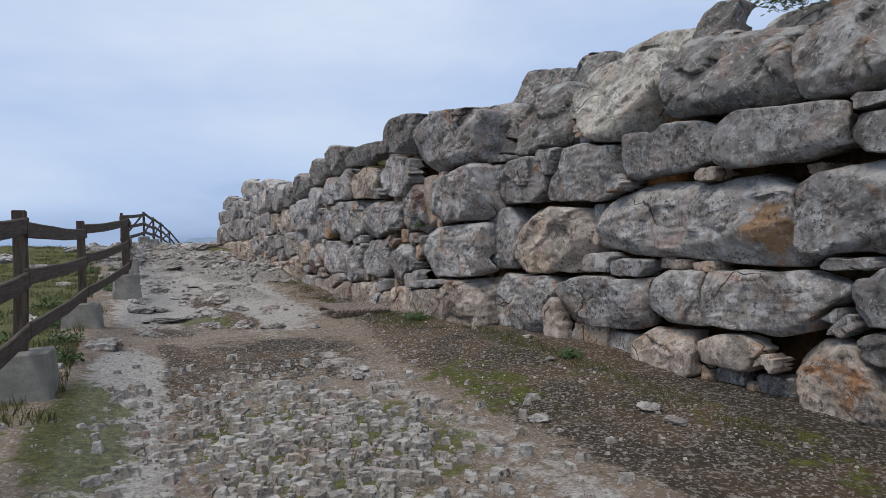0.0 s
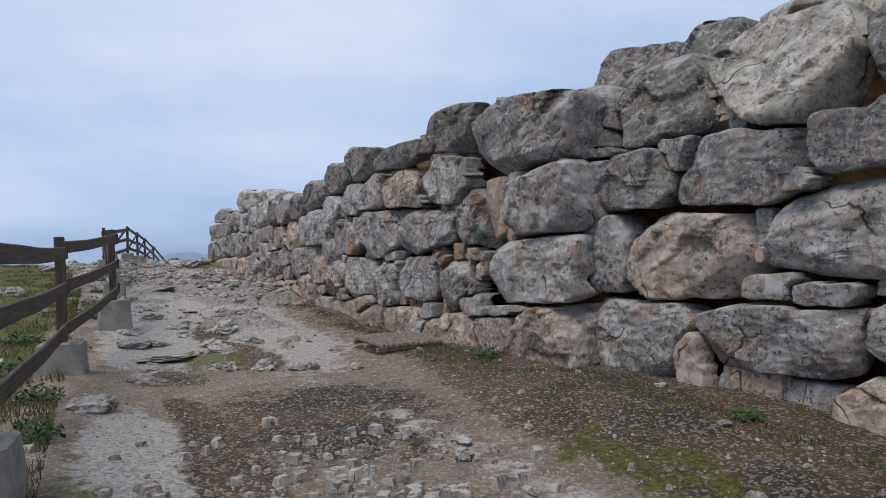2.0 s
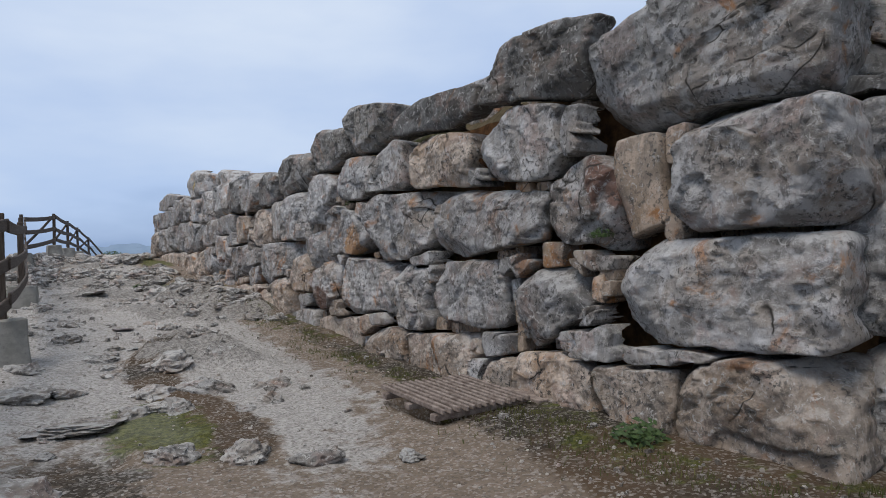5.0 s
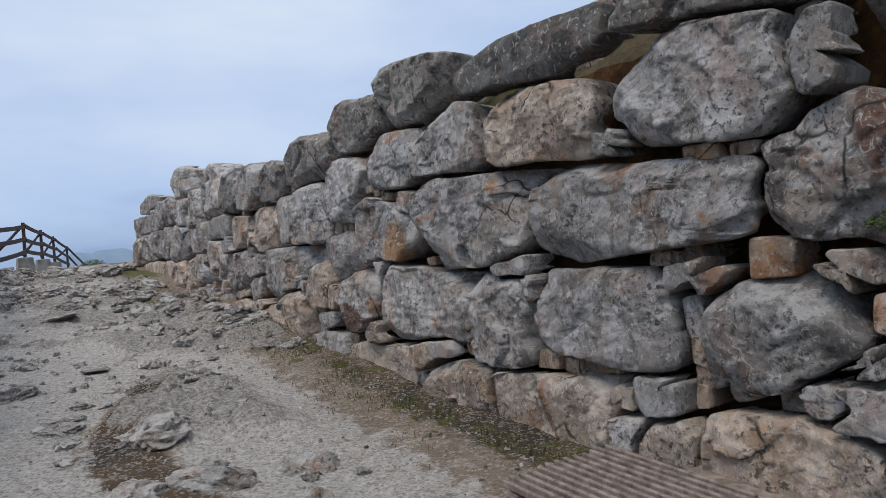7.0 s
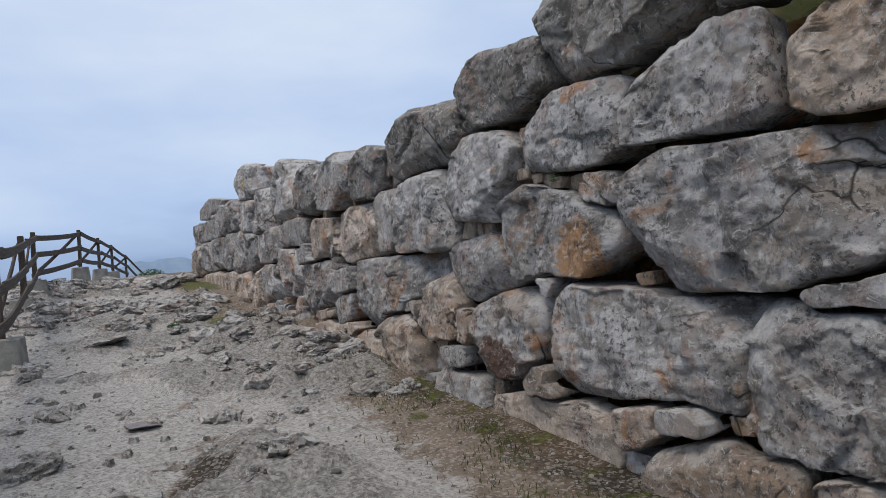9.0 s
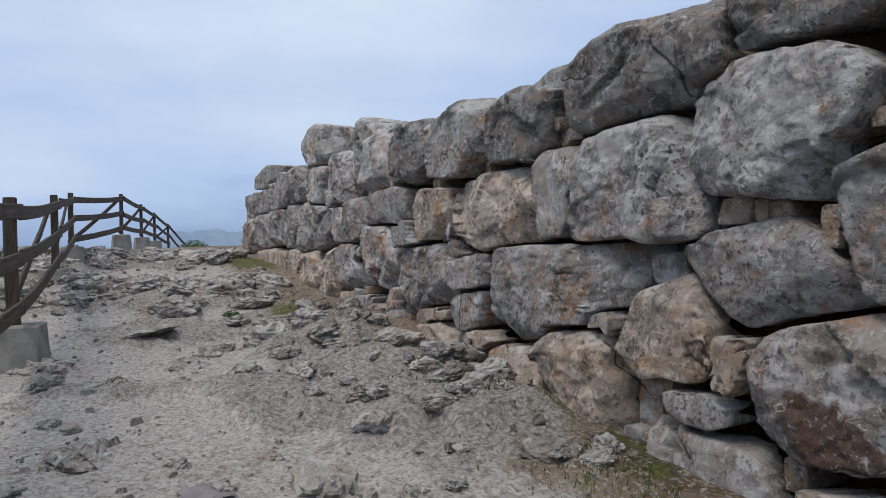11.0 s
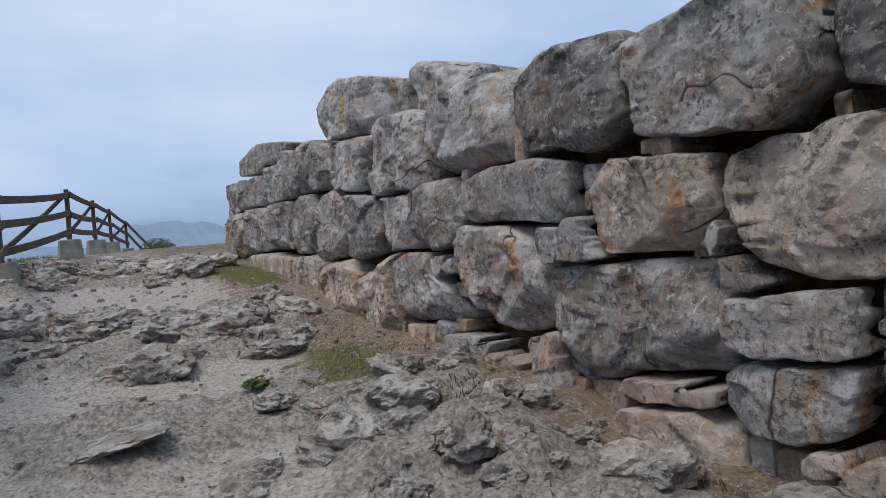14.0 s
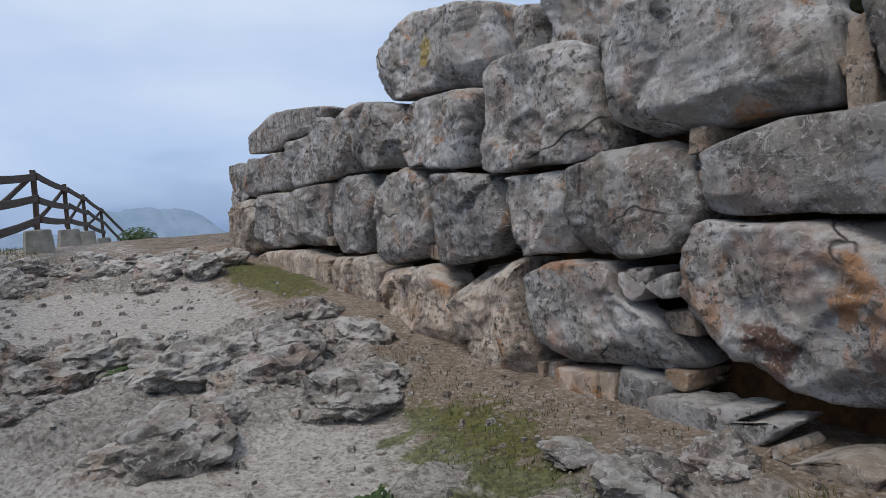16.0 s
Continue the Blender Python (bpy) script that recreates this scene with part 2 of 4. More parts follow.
def simple(name, a, c, scale, rough=0.9, dist=0.01):
    m, N, L, b = material(name, rough)
    p = N.new("ShaderNodeNewGeometry").outputs["Position"]
    n1, n2 = noise_tex(N, L, p, scale, 8, 0.65), noise_tex(N, L, p, scale * 7, 6, 0.7)
    col = mixed(N, L, band(N, L, n1, 0.32, 0.68), a, c)
    col = mixed(N, L, maths(N, L, "MULTIPLY", band(N, L, n2, 0.55, 0.7), 0.4), col, tuple(v * 0.45 for v in a))
    L.new(col, b.inputs["Base Color"])
    bump(N, L, b, [(n1, 0.5, dist * 2), (n2, 0.6, dist)])
    return m


CONCRETE = simple("old_concrete", (0.17, 0.165, 0.15), (0.28, 0.27, 0.245), 5.0)
GRATE_WOOD = simple("grey_brown_grating", (0.13, 0.10, 0.085), (0.30, 0.25, 0.22), 14.0, 0.85, 0.004)
SLATE = simple("purplish_slab", (0.16, 0.145, 0.15), (0.23, 0.21, 0.215), 5.0)
LEAF = simple("dark_green_leaves", (0.022, 0.045, 0.014), (0.06, 0.10, 0.03), 30.0, 0.6, 0.002)
GRASS = simple("winter_grass", (0.05, 0.065, 0.018), (0.13, 0.12, 0.045), 6.0, 0.8, 0.002)
STRAW = simple("dry_straw", (0.22, 0.17, 0.09), (0.34, 0.28, 0.17), 9.0, 0.8, 0.002)
ORANGE = simple("ochre_lichen", (0.36, 0.21, 0.03), (0.45, 0.30, 0.06), 25.0, 1.0, 0.003)
# distance haze is put into the hill's colour as a muted blue
HILL = simple("haze_tinted_hill", (0.17, 0.24, 0.33), (0.21, 0.28, 0.37), 0.004, 1.0, 0.0)


# ---------------------------------------------------------------- helpers for building
def mesh_object(name, verts, faces, mat, parent=None, smooth=True, label="", category="", group="", kind=""):
    me = bpy.data.meshes.new(name)
    me.from_pydata([tuple(v) for v in verts], [], [tuple(f) for f in faces])
    me.materials.append(mat)
    if smooth:
        me.shade_smooth()
    me.update()
    ob = new(name, me)
    if parent:
        ob.parent = parent
    return tagged(ob, label, category, group, kind)


def part(name, bm, mat, parent=None, label="", smooth=False):
    me = bpy.data.meshes.new(name)
    bm.to_mesh(me)
    bm.free()
    me.materials.append(mat)
    if smooth:
        me.shade_smooth()
    ob = new(name, me)
    if parent:
        ob.parent = parent
    return tagged(ob, label)


def smoothstep(a, b, v):
    k = min(1.0, max(0.0, (v - a) / (b - a)))
    return k * k * (3 - 2 * k)


def turb(p, f, octaves=3):
    return noise.fractal(Vector(p) * f, 0.9, 2.1, octaves)


# ---------------------------------------------------------------- ground
PATH_Y = (-60, -5, 0, 4.4, 7.4, 11.5, 14.3, 18.5, 22.3, 24.6, 28.6, 30.0, 33.0, 37.0, 46, 60, 120, 400)
PATH_Z = (-4, -0.3, 0.0, 0.24, 0.45, 0.62, 0.86, 1.14, 1.42, 1.70, 2.02, 2.26, 2.42, 2.50, 2.40, 0.5, -14, -30)


def base_height(x, y):
    z = float(np.interp(y, PATH_Y, PATH_Z))
    wall = float(np.interp(y, (0, 4, 6, 10, 13.4, 18, 18.8, 19.6, 20.6, 22, 25.6, 29, 33), (0.0, 0.05, 0.15, 0.10, 0.0, 0.16, 0.18, 0.30, 0.25, 0.15, 0.22, 0.16, 0.05)))
    z += wall * smoothstep(2.2, 3.9, x)
    fence = float(np.interp(y, (0, 6, 14, 20, 25, 30, 35), (0.1, 0.15, 0.14, 0.1, 0.06, 0.0, 0.0)))
    z += fence * smoothstep(0.7, -0.6, x)
    z += 0.12 * smoothstep(-1, -4, x) * smoothstep(40, 30, y)
    if x < -7:
        z -= 0.22 * (min(-7 - x, 110)) ** 1.02
    return max(z, -32.0)


def rock_mask(x, y):
    """Where bare bedrock shows: two broken ledges across the track, a strip along the wall, flats in the track."""
    n = turb((x * 0.6, y, 3.0), 0.9, 3) * 0.5
    m = 0.0
    for yc, half, x0, x1 in ((23.6, 1.5, -0.6, 3.3), (28.6, 1.3, -1.0, 3.4), (20.9, 0.6, 0.8, 3.0)):
        d = abs(y - yc + 0.25 * (x - 1.5) + n) / half
        m = max(m, smoothstep(1.0, 0.5, d) * smoothstep(x0 - 0.6, x0 + 0.4, x) * smoothstep(x1 + 0.4, x1 - 0.4, x))
    strip = smoothstep(0.7, 0.35, abs(x - 3.05 + n * 0.5)) * smoothstep(15.2, 16.6, y) * smoothstep(21.5, 20, y)
    flats = smoothstep(0.12, 0.42, turb((x * 0.8, y * 1.0, 7.0), 0.8, 3)) * smoothstep(8.5, 11, y) * smoothstep(21, 18, y) * smoothstep(3.0, 2.4, x) * smoothstep(-0.3, 0.5, x)
    return max(m, strip, 0.75 * flats)


def ground_height(x, y):
    z = base_height(x, y)
    if 2.98 < x < 3.78 and 9.96 < y < 10.80:
        return z - 0.35
    if -9 < x < 6 and -4 < y < 40:
        z += 0.03 * turb((x, y, 0), 0.8, 3) + 0.012 * turb((x, y, 5), 4.0, 3)
        k = rock_mask(x, y)
        if k > 0.02:
            r = noise.hetero_terrain(Vector((x * 0.9, y * 1.6, 2.0)) * 1.5, 0.8, 2.2, 5, 0.6)
            cell = noise.cell(Vector((x * 1.3 + turb((x, y, 1), 1.2) * 1.2, y * 2.6 + turb((x, y, 9), 1.2) * 1.2, 1)))
            crag = abs(noise.noise(Vector((x * 1.2, y * 3.2, 4)))) + 0.6 * abs(noise.noise(Vector((x * 3.1, y * 6.0, 1)))) + 0.35 * abs(noise.noise(Vector((x * 8, y * 11, 6))))
            z += k * (0.04 * min(1.5, max(-0.6, r)) + 0.10 * abs(cell) + 0.15 * (0.5 - crag))
        if x < -1.0:
            z += 0.10 * smoothstep(-1.0, -2.0, x) * turb((x, y, 4), 1.3, 4)
    return z


def axis(lo, hi, step, far):
    inner = list(np.arange(lo, hi + step / 2, step))
    up, down, d = [], [], step
    while not up or up[-1] < far:
        d *= 1.3
        up.append((up[-1] if up else inner[-1]) + d)
    d = step
    while not down or down[-1] > -far:
        d *= 1.3
        down.append((down[-1] if down else inner[0]) - d)
    return down[::-1] + inner + up


GX = axis(-2.2, 4.9, 0.062, 3000)
GY = axis(0.5, 33.0, 0.075, 4000)
verts = [(x, y, ground_height(x, y)) for y in GY for x in GX]
W = len(GX)
faces = [(j * W + i, j * W + i + 1, (j + 1) * W + i + 1, (j + 1) * W + i) for j in range(len(GY) - 1) for i in range(W - 1)]
ground = mesh_object("ground", verts, faces, GROUND, label="gravel and bare limestone track with brown soil and moss", category="ground", kind="structure")


def blob(x, y, cx, cy, rx, ry, turn=0.0):
    c, s = math.cos(radians(turn)), math.sin(radians(turn))
    dx, dy = x - cx, y - cy
    u, v = (dx * c + dy * s) / rx, (-dx * s + dy * c) / ry
    return max(0.0, 1.0 - 0.5 * (u * u + v * v))


def runnel(x, y):
    """A shallow brown channel where water runs down the track."""
    mid_x = 1.55 + 0.06 * (y - 11) + 0.22 * math.sin(y * 1.3)
    low = 0.1 + 0.25 * math.sin((y - 5) * 0.9)
    return max(smoothstep(0.36, 0.12, abs(x - mid_x)) * smoothstep(9.6, 10.6, y) * smoothstep(16.0, 14.5, y),
               smoothstep(0.26, 0.08, abs(x - 0.55 - low * 0.5)) * smoothstep(4.6, 5.4, y) * smoothstep(9.6, 8.4, y))


def pale_at(x, y):
    left = smoothstep(0.55, 0.1, abs(x - (0.02 + 0.05 * (y - 6)))) * smoothstep(9.5, 7.5, y)
    track = smoothstep(9, 12, y) * smoothstep(29.5, 27, y) * smoothstep(3.5, 2.8, x) * smoothstep(-0.5, 0.2, x)
    mid = blob(x, y, 2.25, 12.5, 0.7, 3.0, -4)
    fork = smoothstep(0.28, 0.1, abs(x - (2.3 - 0.02 * (y - 4) ** 2))) * smoothstep(9, 7, y) * 0.5
    dry = 1 - 0.95 * runnel(x, y)
    return dry * max(left, track * 0.72, mid, fork, 0.45 * smoothstep(30, 32, y) * smoothstep(3.6, 2.5, x))


def soil_at(x, y):
    edge = float(np.interp(y, (7, 11), (2.3, 3.05)))
    near = smoothstep(edge, edge + 0.7, x) * smoothstep(24, 8, y) * 0.95
    orange = max(blob(x, y, 1.6, 7.7, 1.1, 1.3), blob(x, y, 0.55, 6.6, 0.35, 1.3), blob(x, y, 1.45, 11.7, 0.36, 1.7, 8), 0.8 * blob(x, y, 0.6, 10.4, 0.5, 1.0), 0.8 * blob(x, y, 1.0, 15.5, 0.5, 0.8))
    return max(near, orange * 0.85, 0.95 * runnel(x, y), 0.5 * smoothstep(29.5, 31, y))


def moss_at(x, y):
    foot = smoothstep(0.75, 0.2, abs(x - (3.65 if y > 8 else 3.9))) * 0.4
    patch = max(blob(x, y, 1.35, 4.6, 0.9, 1.1), blob(x, y, -0.25, 5.2, 0.35, 1.4), blob(x, y, 1.25, 11.2, 0.4, 0.9), 0.72 * blob(x, y, 3.1, 21.4, 0.5, 1.1), blob(x, y, 3.55, 26.6, 0.35, 1.6), 0.65 * blob(x, y, 2.9, 5.4, 0.5, 1.2))
    verge = smoothstep(-0.4, -1.0, x) * 0.95 * (1 if y < 45 else 0.6)
    return max(foot * smoothstep(24, 18, y), patch * 0.95, verge)


for key, fn in (("pale", pale_at), ("soil", soil_at), ("moss", moss_at), ("rock", rock_mask)):
    att = ground.data.attributes.new(key, "FLOAT", "POINT")
    att.data.foreach_set("value", [fn(x, y) if (-60 < x < 60 and -60 < y < 90) else (0.6 if key == "moss" else 0.0) for y in GY for x in GX])


# far hills, the haze before them painted into their colour
def hill(cx, cy, length, tall, seed_z, plateau):
    vs, fs, n, m = [], [], 60, 10
    for i in range(n + 1):
        u = i / n * 2 - 1
        top = tall * (1 - abs(u) ** plateau) * (1 + 0.10 * turb((u * 2.2, seed_z, 0), 1.6, 4))
        for j in range(m + 1):
            v = j / m
            vs.append((cx + u * length / 2, cy - 500 * (1 - v) + 40 * turb((u * 4, v * 3, seed_z), 1.0, 3), -40 + (top + 40) * v ** 0.8))
    for i in range(n):
        for j in range(m):
            a = i * (m + 1) + j
            fs.append((a, a + 1, a + m + 2, a + m + 1))
    return mesh_object("hill", vs, fs, HILL, label="distant hill with blue haze painted into its colour", category="hill", kind="structure")


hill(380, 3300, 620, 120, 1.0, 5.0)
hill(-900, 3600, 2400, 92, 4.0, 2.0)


# ---------------------------------------------------------------- the cyclopean wall
def near_face(y, z):
    return 4.46 + 0.062 * (7.6 - y) + 0.03 * (z - 1.4) + max(0.0, z - 2.75) * 0.55


def far_face(y, z):
    return 4.06 - 0.0185 * (min(y, 20) - 10) + 0.05 * (z - 1.6)


def wall_core(name, face, y0, y1, crest, label, rise_back):
    """The earth and rubble behind the facing stones, with a rough top."""
    vs, fs, ys = [], [], np.arange(y0, y1 + 0.01, 0.15)
    for y in ys:
        x0 = face(y, 2.0) + 0.46
        prof = [(x0, -1.0), (x0, 1.0), (x0 + 0.05, crest(y) - 0.3), (x0 + 0.25, crest(y) - 0.12)]
        prof += [(x0 + 0.25 + d, crest(y) - 0.2 + rise_back * smoothstep(0.2, 1.2, d)) for d in (0.3, 0.6, 1.0, 1.5, 2.2, 3.2, 4.5)] + [(9.6, -1.0)]
        for k, (x, z) in enumerate(prof):
            w = 0.14 if 2 < k < 11 else 0.05 if 0 < k < 11 else 0
            vs.append((x + w * turb((y, z, x), 1.7), y, z + w * turb((y + 5, x, z), 1.9)))
    k = 12
    for i in range(len(ys) - 1):
        fs += [(i * k + j, i * k + j + 1, (i + 1) * k + j + 1, (i + 1) * k + j) for j in range(k - 1)]
    fs += [tuple(range(k))[::-1], tuple((len(ys) - 1) * k + j for j in range(k))]
    ob = mesh_object(name, vs, fs, EARTH, smooth=False, label=label, category="wall", kind="structure")
    ob.data.materials.append(TOPSOIL)
    for poly in ob.data.polygons:
        if poly.normal.z > 0.5:
            poly.material_index = 1
    return ob


far_wall = wall_core("wall_far", far_face, 7.7, 29.4, lambda y: float(np.interp(y, (8, 10, 14, 19, 21, 23, 25, 29.4), (3.4, 3.5, 3.55, 3.55, 3.72, 3.72, 3.45, 3.3))), "cyclopean wall of huge grey limestone boulders", 0.36)
near_wall = wall_core("wall_near", near_face, -6.0, 7.7, lambda y: 3.5, "set-back cyclopean wall of huge grey boulders", 0.55)
FACES = {near_wall.name: near_face, far_wall.name: far_face}
FACING = []
ANGLES = 120
rng = random.Random(7)


def ring_profile(n):
    """From the middle of a stone's face to its back: share of the outline's reach, and depth for a stone one metre across."""
    edge = ((0.93, 0.001), (0.96, 0.006), (0.982, 0.018), (0.995, 0.042), (1.0, 0.11), (0.985, 0.28), (0.93, 0.6))
    return [(0.89 * k / (n - 7), 0.0) for k in range(n - 6)] + list(edge)


def spans(corners):
    (y_tl, z_tl), (y_tr, z_tr), (y_br, z_br), (y_bl, z_bl) = corners
    return abs(y_tl - y_tr + y_bl - y_br) / 2, abs(z_tl - z_bl + z_tr - z_br) / 2


def quad_reach(corners):
    """Middle of a four-cornered outline, and how far it reaches from there, angle by angle, in half widths and heights."""
    cy, cz = sum(c[0] for c in corners) / 4, sum(c[1] for c in corners) / 4
    wide, tall = spans(corners)
    reach = []
    for k in range(ANGLES):
        a = 2 * math.pi * k / ANGLES
        dy, dz, best = -math.cos(a) * wide / 2, math.sin(a) * tall / 2, 1.6
        for (ya, za), (yb, zb) in zip(corners, corners[1:] + corners[:1]):
            ey, ez = yb - ya, zb - za
            det = ey * dz - dy * ez
            if abs(det) > 1e-9:
                d = (ey * (za - cz) - (ya - cy) * ez) / det
                s = (dy * (za - cz) - dz * (ya - cy)) / det
                if d > 0 and -0.001 <= s <= 1.001:
                    best = min(best, d)
        reach.append(best)
    return cy, cz, np.array(reach)


def eased(reach, times):
    for _ in range(times):
        reach = 0.25 * np.roll(reach, 1) + 0.5 * reach + 0.25 * np.roll(reach, -1)
    return reach


def boulder_block(face, middle, wide, tall, n, back, seed, out):
    """A rough block with a broken, faceted face. middle: (y, z, reach by angle) of its outline on the wall. Returns verts, faces."""
    r = random.Random(seed)
    cy, cz, reach = middle
    reach = np.array(reach)
    for _ in range(3):
        # a knocked-off corner
        way, d = r.choice((0.785, 2.356, 3.927, 5.498)) + r.uniform(-0.3, 0.3), r.uniform(1.16, 1.4)
        for k in range(ANGLES):
            a = 2 * math.pi * k / ANGLES
            along = math.cos(a - way)
            if along > 0.05:
                reach[k] = min(reach[k], d / along)
    rings = ring_profile(n)
    size = min(1.0, max(0.12, min(wide, tall)))
    k_rough = min(1.0, size * 1.5)
    lean_u, lean_v = r.uniform(-0.04, 0.03) * size, r.uniform(-0.06, 0.02) * size
    chips = [(r.uniform(0, 6.283), r.uniform(0.62, 1.1), r.uniform(0.15, 0.6) * size) for _ in range(7)]
    off = Vector((r.uniform(0, 90), r.uniform(0, 90), r.uniform(0, 90)))
    wear = [1 + 0.75 * noise.noise(Vector((math.cos(6.2832 * k / ANGLES) * 2.4, math.sin(6.2832 * k / ANGLES) * 2.4, off.x))) for k in range(ANGLES)]
    ragged = [1 + 0.014 * noise.noise(Vector((math.cos(6.2832 * k / ANGLES) * 5, math.sin(6.2832 * k / ANGLES) * 5, off.y))) for k in range(ANGLES)]
    vs, fs = [], []
    for j in range(-n, n + 1):
        for i in range(-n, n + 1):
            k = max(abs(i), abs(j))
            rho, depth = rings[k]
            y, z = cy, cz
            if k:
                at = math.atan2(j, i) % 6.283185 / 6.283185 * ANGLES
                k0, f = int(at) % ANGLES, at - int(at)
                k1 = (k0 + 1) % ANGLES
                far = ((1 - f) * reach[k0] * ragged[k0] + f * reach[k1] * ragged[k1]) * rho
                depth *= (1 - f) * wear[k0] + f * wear[k1]
                y -= math.cos(at * 6.283185 / ANGLES) * far * wide / 2
                z += math.sin(at * 6.283185 / ANGLES) * far * tall / 2
            u, v = (cy - y) * 2 / wide, (z - cz) * 2 / tall
            q = Vector((y, z, depth * 2)) + off
            relief = noise.noise(q * 1.3) * 0.035 + noise.noise(q * 3.1) * 0.035
            for a_c, k_c, s_c in chips:
                relief += max(0.0, math.cos(a_c) * u + math.sin(a_c) * v - k_c) * s_c
            # broken facets, each tilted its own way, then pits and grain
            for scale, slope in ((1.4, 0.2), (4.2, 0.16)):
                w_q = q * scale + noise.noise_vector(q * 2.3) * 0.35
                seat = noise.voronoi(w_q)[1][0]
                relief += noise.noise_vector(seat * 7.31).dot(w_q - seat) * slope / scale
            relief += abs(noise.noise(q * 5.2)) * 0.02 - abs(noise.noise(q * 11)) * 0.024 + noise.noise(q * 19) * 0.014 + noise.noise(q * 37) * 0.011
            x = face(y, z) + back - out + depth * max(size, 0.4) * 1.1 + lean_u * u + lean_v * v + relief * k_rough
            shake = noise.noise_vector(q * 5) * 0.012 * size + noise.noise_vector(q * 15) * 0.007 * size
            vs.append((x, y + shake.x, z + shake.y))
    w = 2 * n + 1
    for j in range(2 * n):
        for i in range(2 * n):
            c = j * w + i
            fs.append((c, c + w, c + w + 1, c + 1))
    return vs, fs


def wall_stone(wall, yl, lean_l, yr, lean_r, zt, tilt_t, zb, tilt_b, back=0.0):
    """One facing stone: its two ends along the wall with their leans, its top and bottom heights with their tilts."""
    zt += 0.05 if zt > 3.25 else 0.0
    zb -= 0.35 if back else 0.0
    foot = base_height(3.8, (yl + yr) / 2)
    if zb < foot + 0.16:
        zb = min(zb, foot - 0.1)
    c = [(yl + lean_l / 2, zt + tilt_t / 2), (yr + lean_r / 2, zt - tilt_t / 2), (yr - lean_r / 2, zb - tilt_b / 2), (yl - lean_l / 2, zb + tilt_b / 2)]
    FACING.append((wall, c, back))


def lay_stone(wall, c, back, middle):
    (y_tl, z_tl), (y_tr, z_tr), (y_br, z_br), (y_bl, z_bl) = c
    wide, tall = spans(c)
    y, z, low_z = (y_tl + y_br) / 2, (z_tl + z_br) / 2, min(z_bl, z_br)
    seed = int(y * 1000 + z * 77)
    r = random.Random(seed)
    n = 25 if min(wide, tall) > 0.38 else 17 if min(wide, tall) > 0.2 else 12
    vs, fs = boulder_block(FACES[wall.name], middle, wide, tall, n, back, seed, r.uniform(0.0, 0.08))
    low = z < base_height(3.6, y) + 0.45
    mat = STONE_TAN if (low and r.random() < 0.6) or r.random() < 0.13 else STONE
    if wall is near_wall and low_z > 2.5:
        mat = STONE_PALE if 5.2 < y < 6.2 else STONE_DARK
    elif low_z > 2.85 and (9.0 < y < 17.6 or 19.0 < y < 19.8):
        mat = STONE_DARK
    mesh_object("stone" if wide > 0.45 else "small_stone", vs, fs, mat, wall)


CELL = 0.02
GRID_Z = 4.6


def fit_stones(wall, y0, y1, grow, seam):
    """Lets neighbouring stones grow until they meet, so that they lock together as dressed boulders do."""
    ny, nz = int((y1 - y0) / CELL), int(GRID_Z / CELL)
    nearest = np.full((nz, ny), grow)
    owner = np.full((nz, ny), -1, int)
    mine = [(c, back) for w, c, back in FACING if w is wall]
    for k, (c, back) in enumerate(mine):
        if back:
            continue
        i0, i1 = int((min(p[0] for p in c) - 0.2 - y0) / CELL), int((max(p[0] for p in c) + 0.2 - y0) / CELL)
        j0, j1 = int((min(p[1] for p in c) - 0.2) / CELL), int((max(p[1] for p in c) + 0.2) / CELL)
        i0, j0, i1, j1 = max(0, i0), max(0, j0), min(ny, i1), min(nz, j1)
        yy, zz = np.meshgrid(y0 + (np.arange(i0, i1) + 0.5) * CELL, (np.arange(j0, j1) + 0.5) * CELL)
        side = np.full(yy.shape, -9.0)
        for (ya, za), (yb, zb) in zip(c, c[1:] + c[:1]):
            run = math.hypot(yb - ya, zb - za) or 1.0
            side = np.maximum(side, -((yb - ya) * (zz - za) - (zb - za) * (yy - ya)) / run)
        part_of = side < nearest[j0:j1, i0:i1]
        nearest[j0:j1, i0:i1][part_of] = side[part_of]
        owner[j0:j1, i0:i1][part_of] = k
    steps = np.arange(0.0, 2.0, 0.01)
    turn = 2 * np.pi * np.arange(ANGLES) / ANGLES
    for k, (c, back) in enumerate(mine):
        middle = quad_reach(c)
        wide, tall = spans(c)
        if not back:
            cells = np.argwhere(owner == k)
            if len(cells) < 12:
                continue
            cz, cy = (cells.mean(axis=0) + 0.5) * CELL
            cy += y0
            ii = ((cy - np.outer(np.cos(turn), steps) * wide / 2 - y0) / CELL).astype(int)
            jj = ((cz + np.outer(np.sin(turn), steps) * tall / 2) / CELL).astype(int)
            inside = (ii >= 0) & (ii < ny) & (jj >= 0) & (jj < nz)
            own = np.zeros(ii.shape, bool)
            own[inside] = owner[jj[inside], ii[inside]] == k
            own[:, 0] = True
            middle = (cy, cz, np.maximum(0.2, np.argmin(own, axis=1) * 0.01 - seam / np.hypot(np.cos(turn) * wide / 2, np.sin(turn) * tall / 2)))
        lay_stone(wall, c, back, (middle[0], middle[1], eased(middle[2], 2)))
    return owner


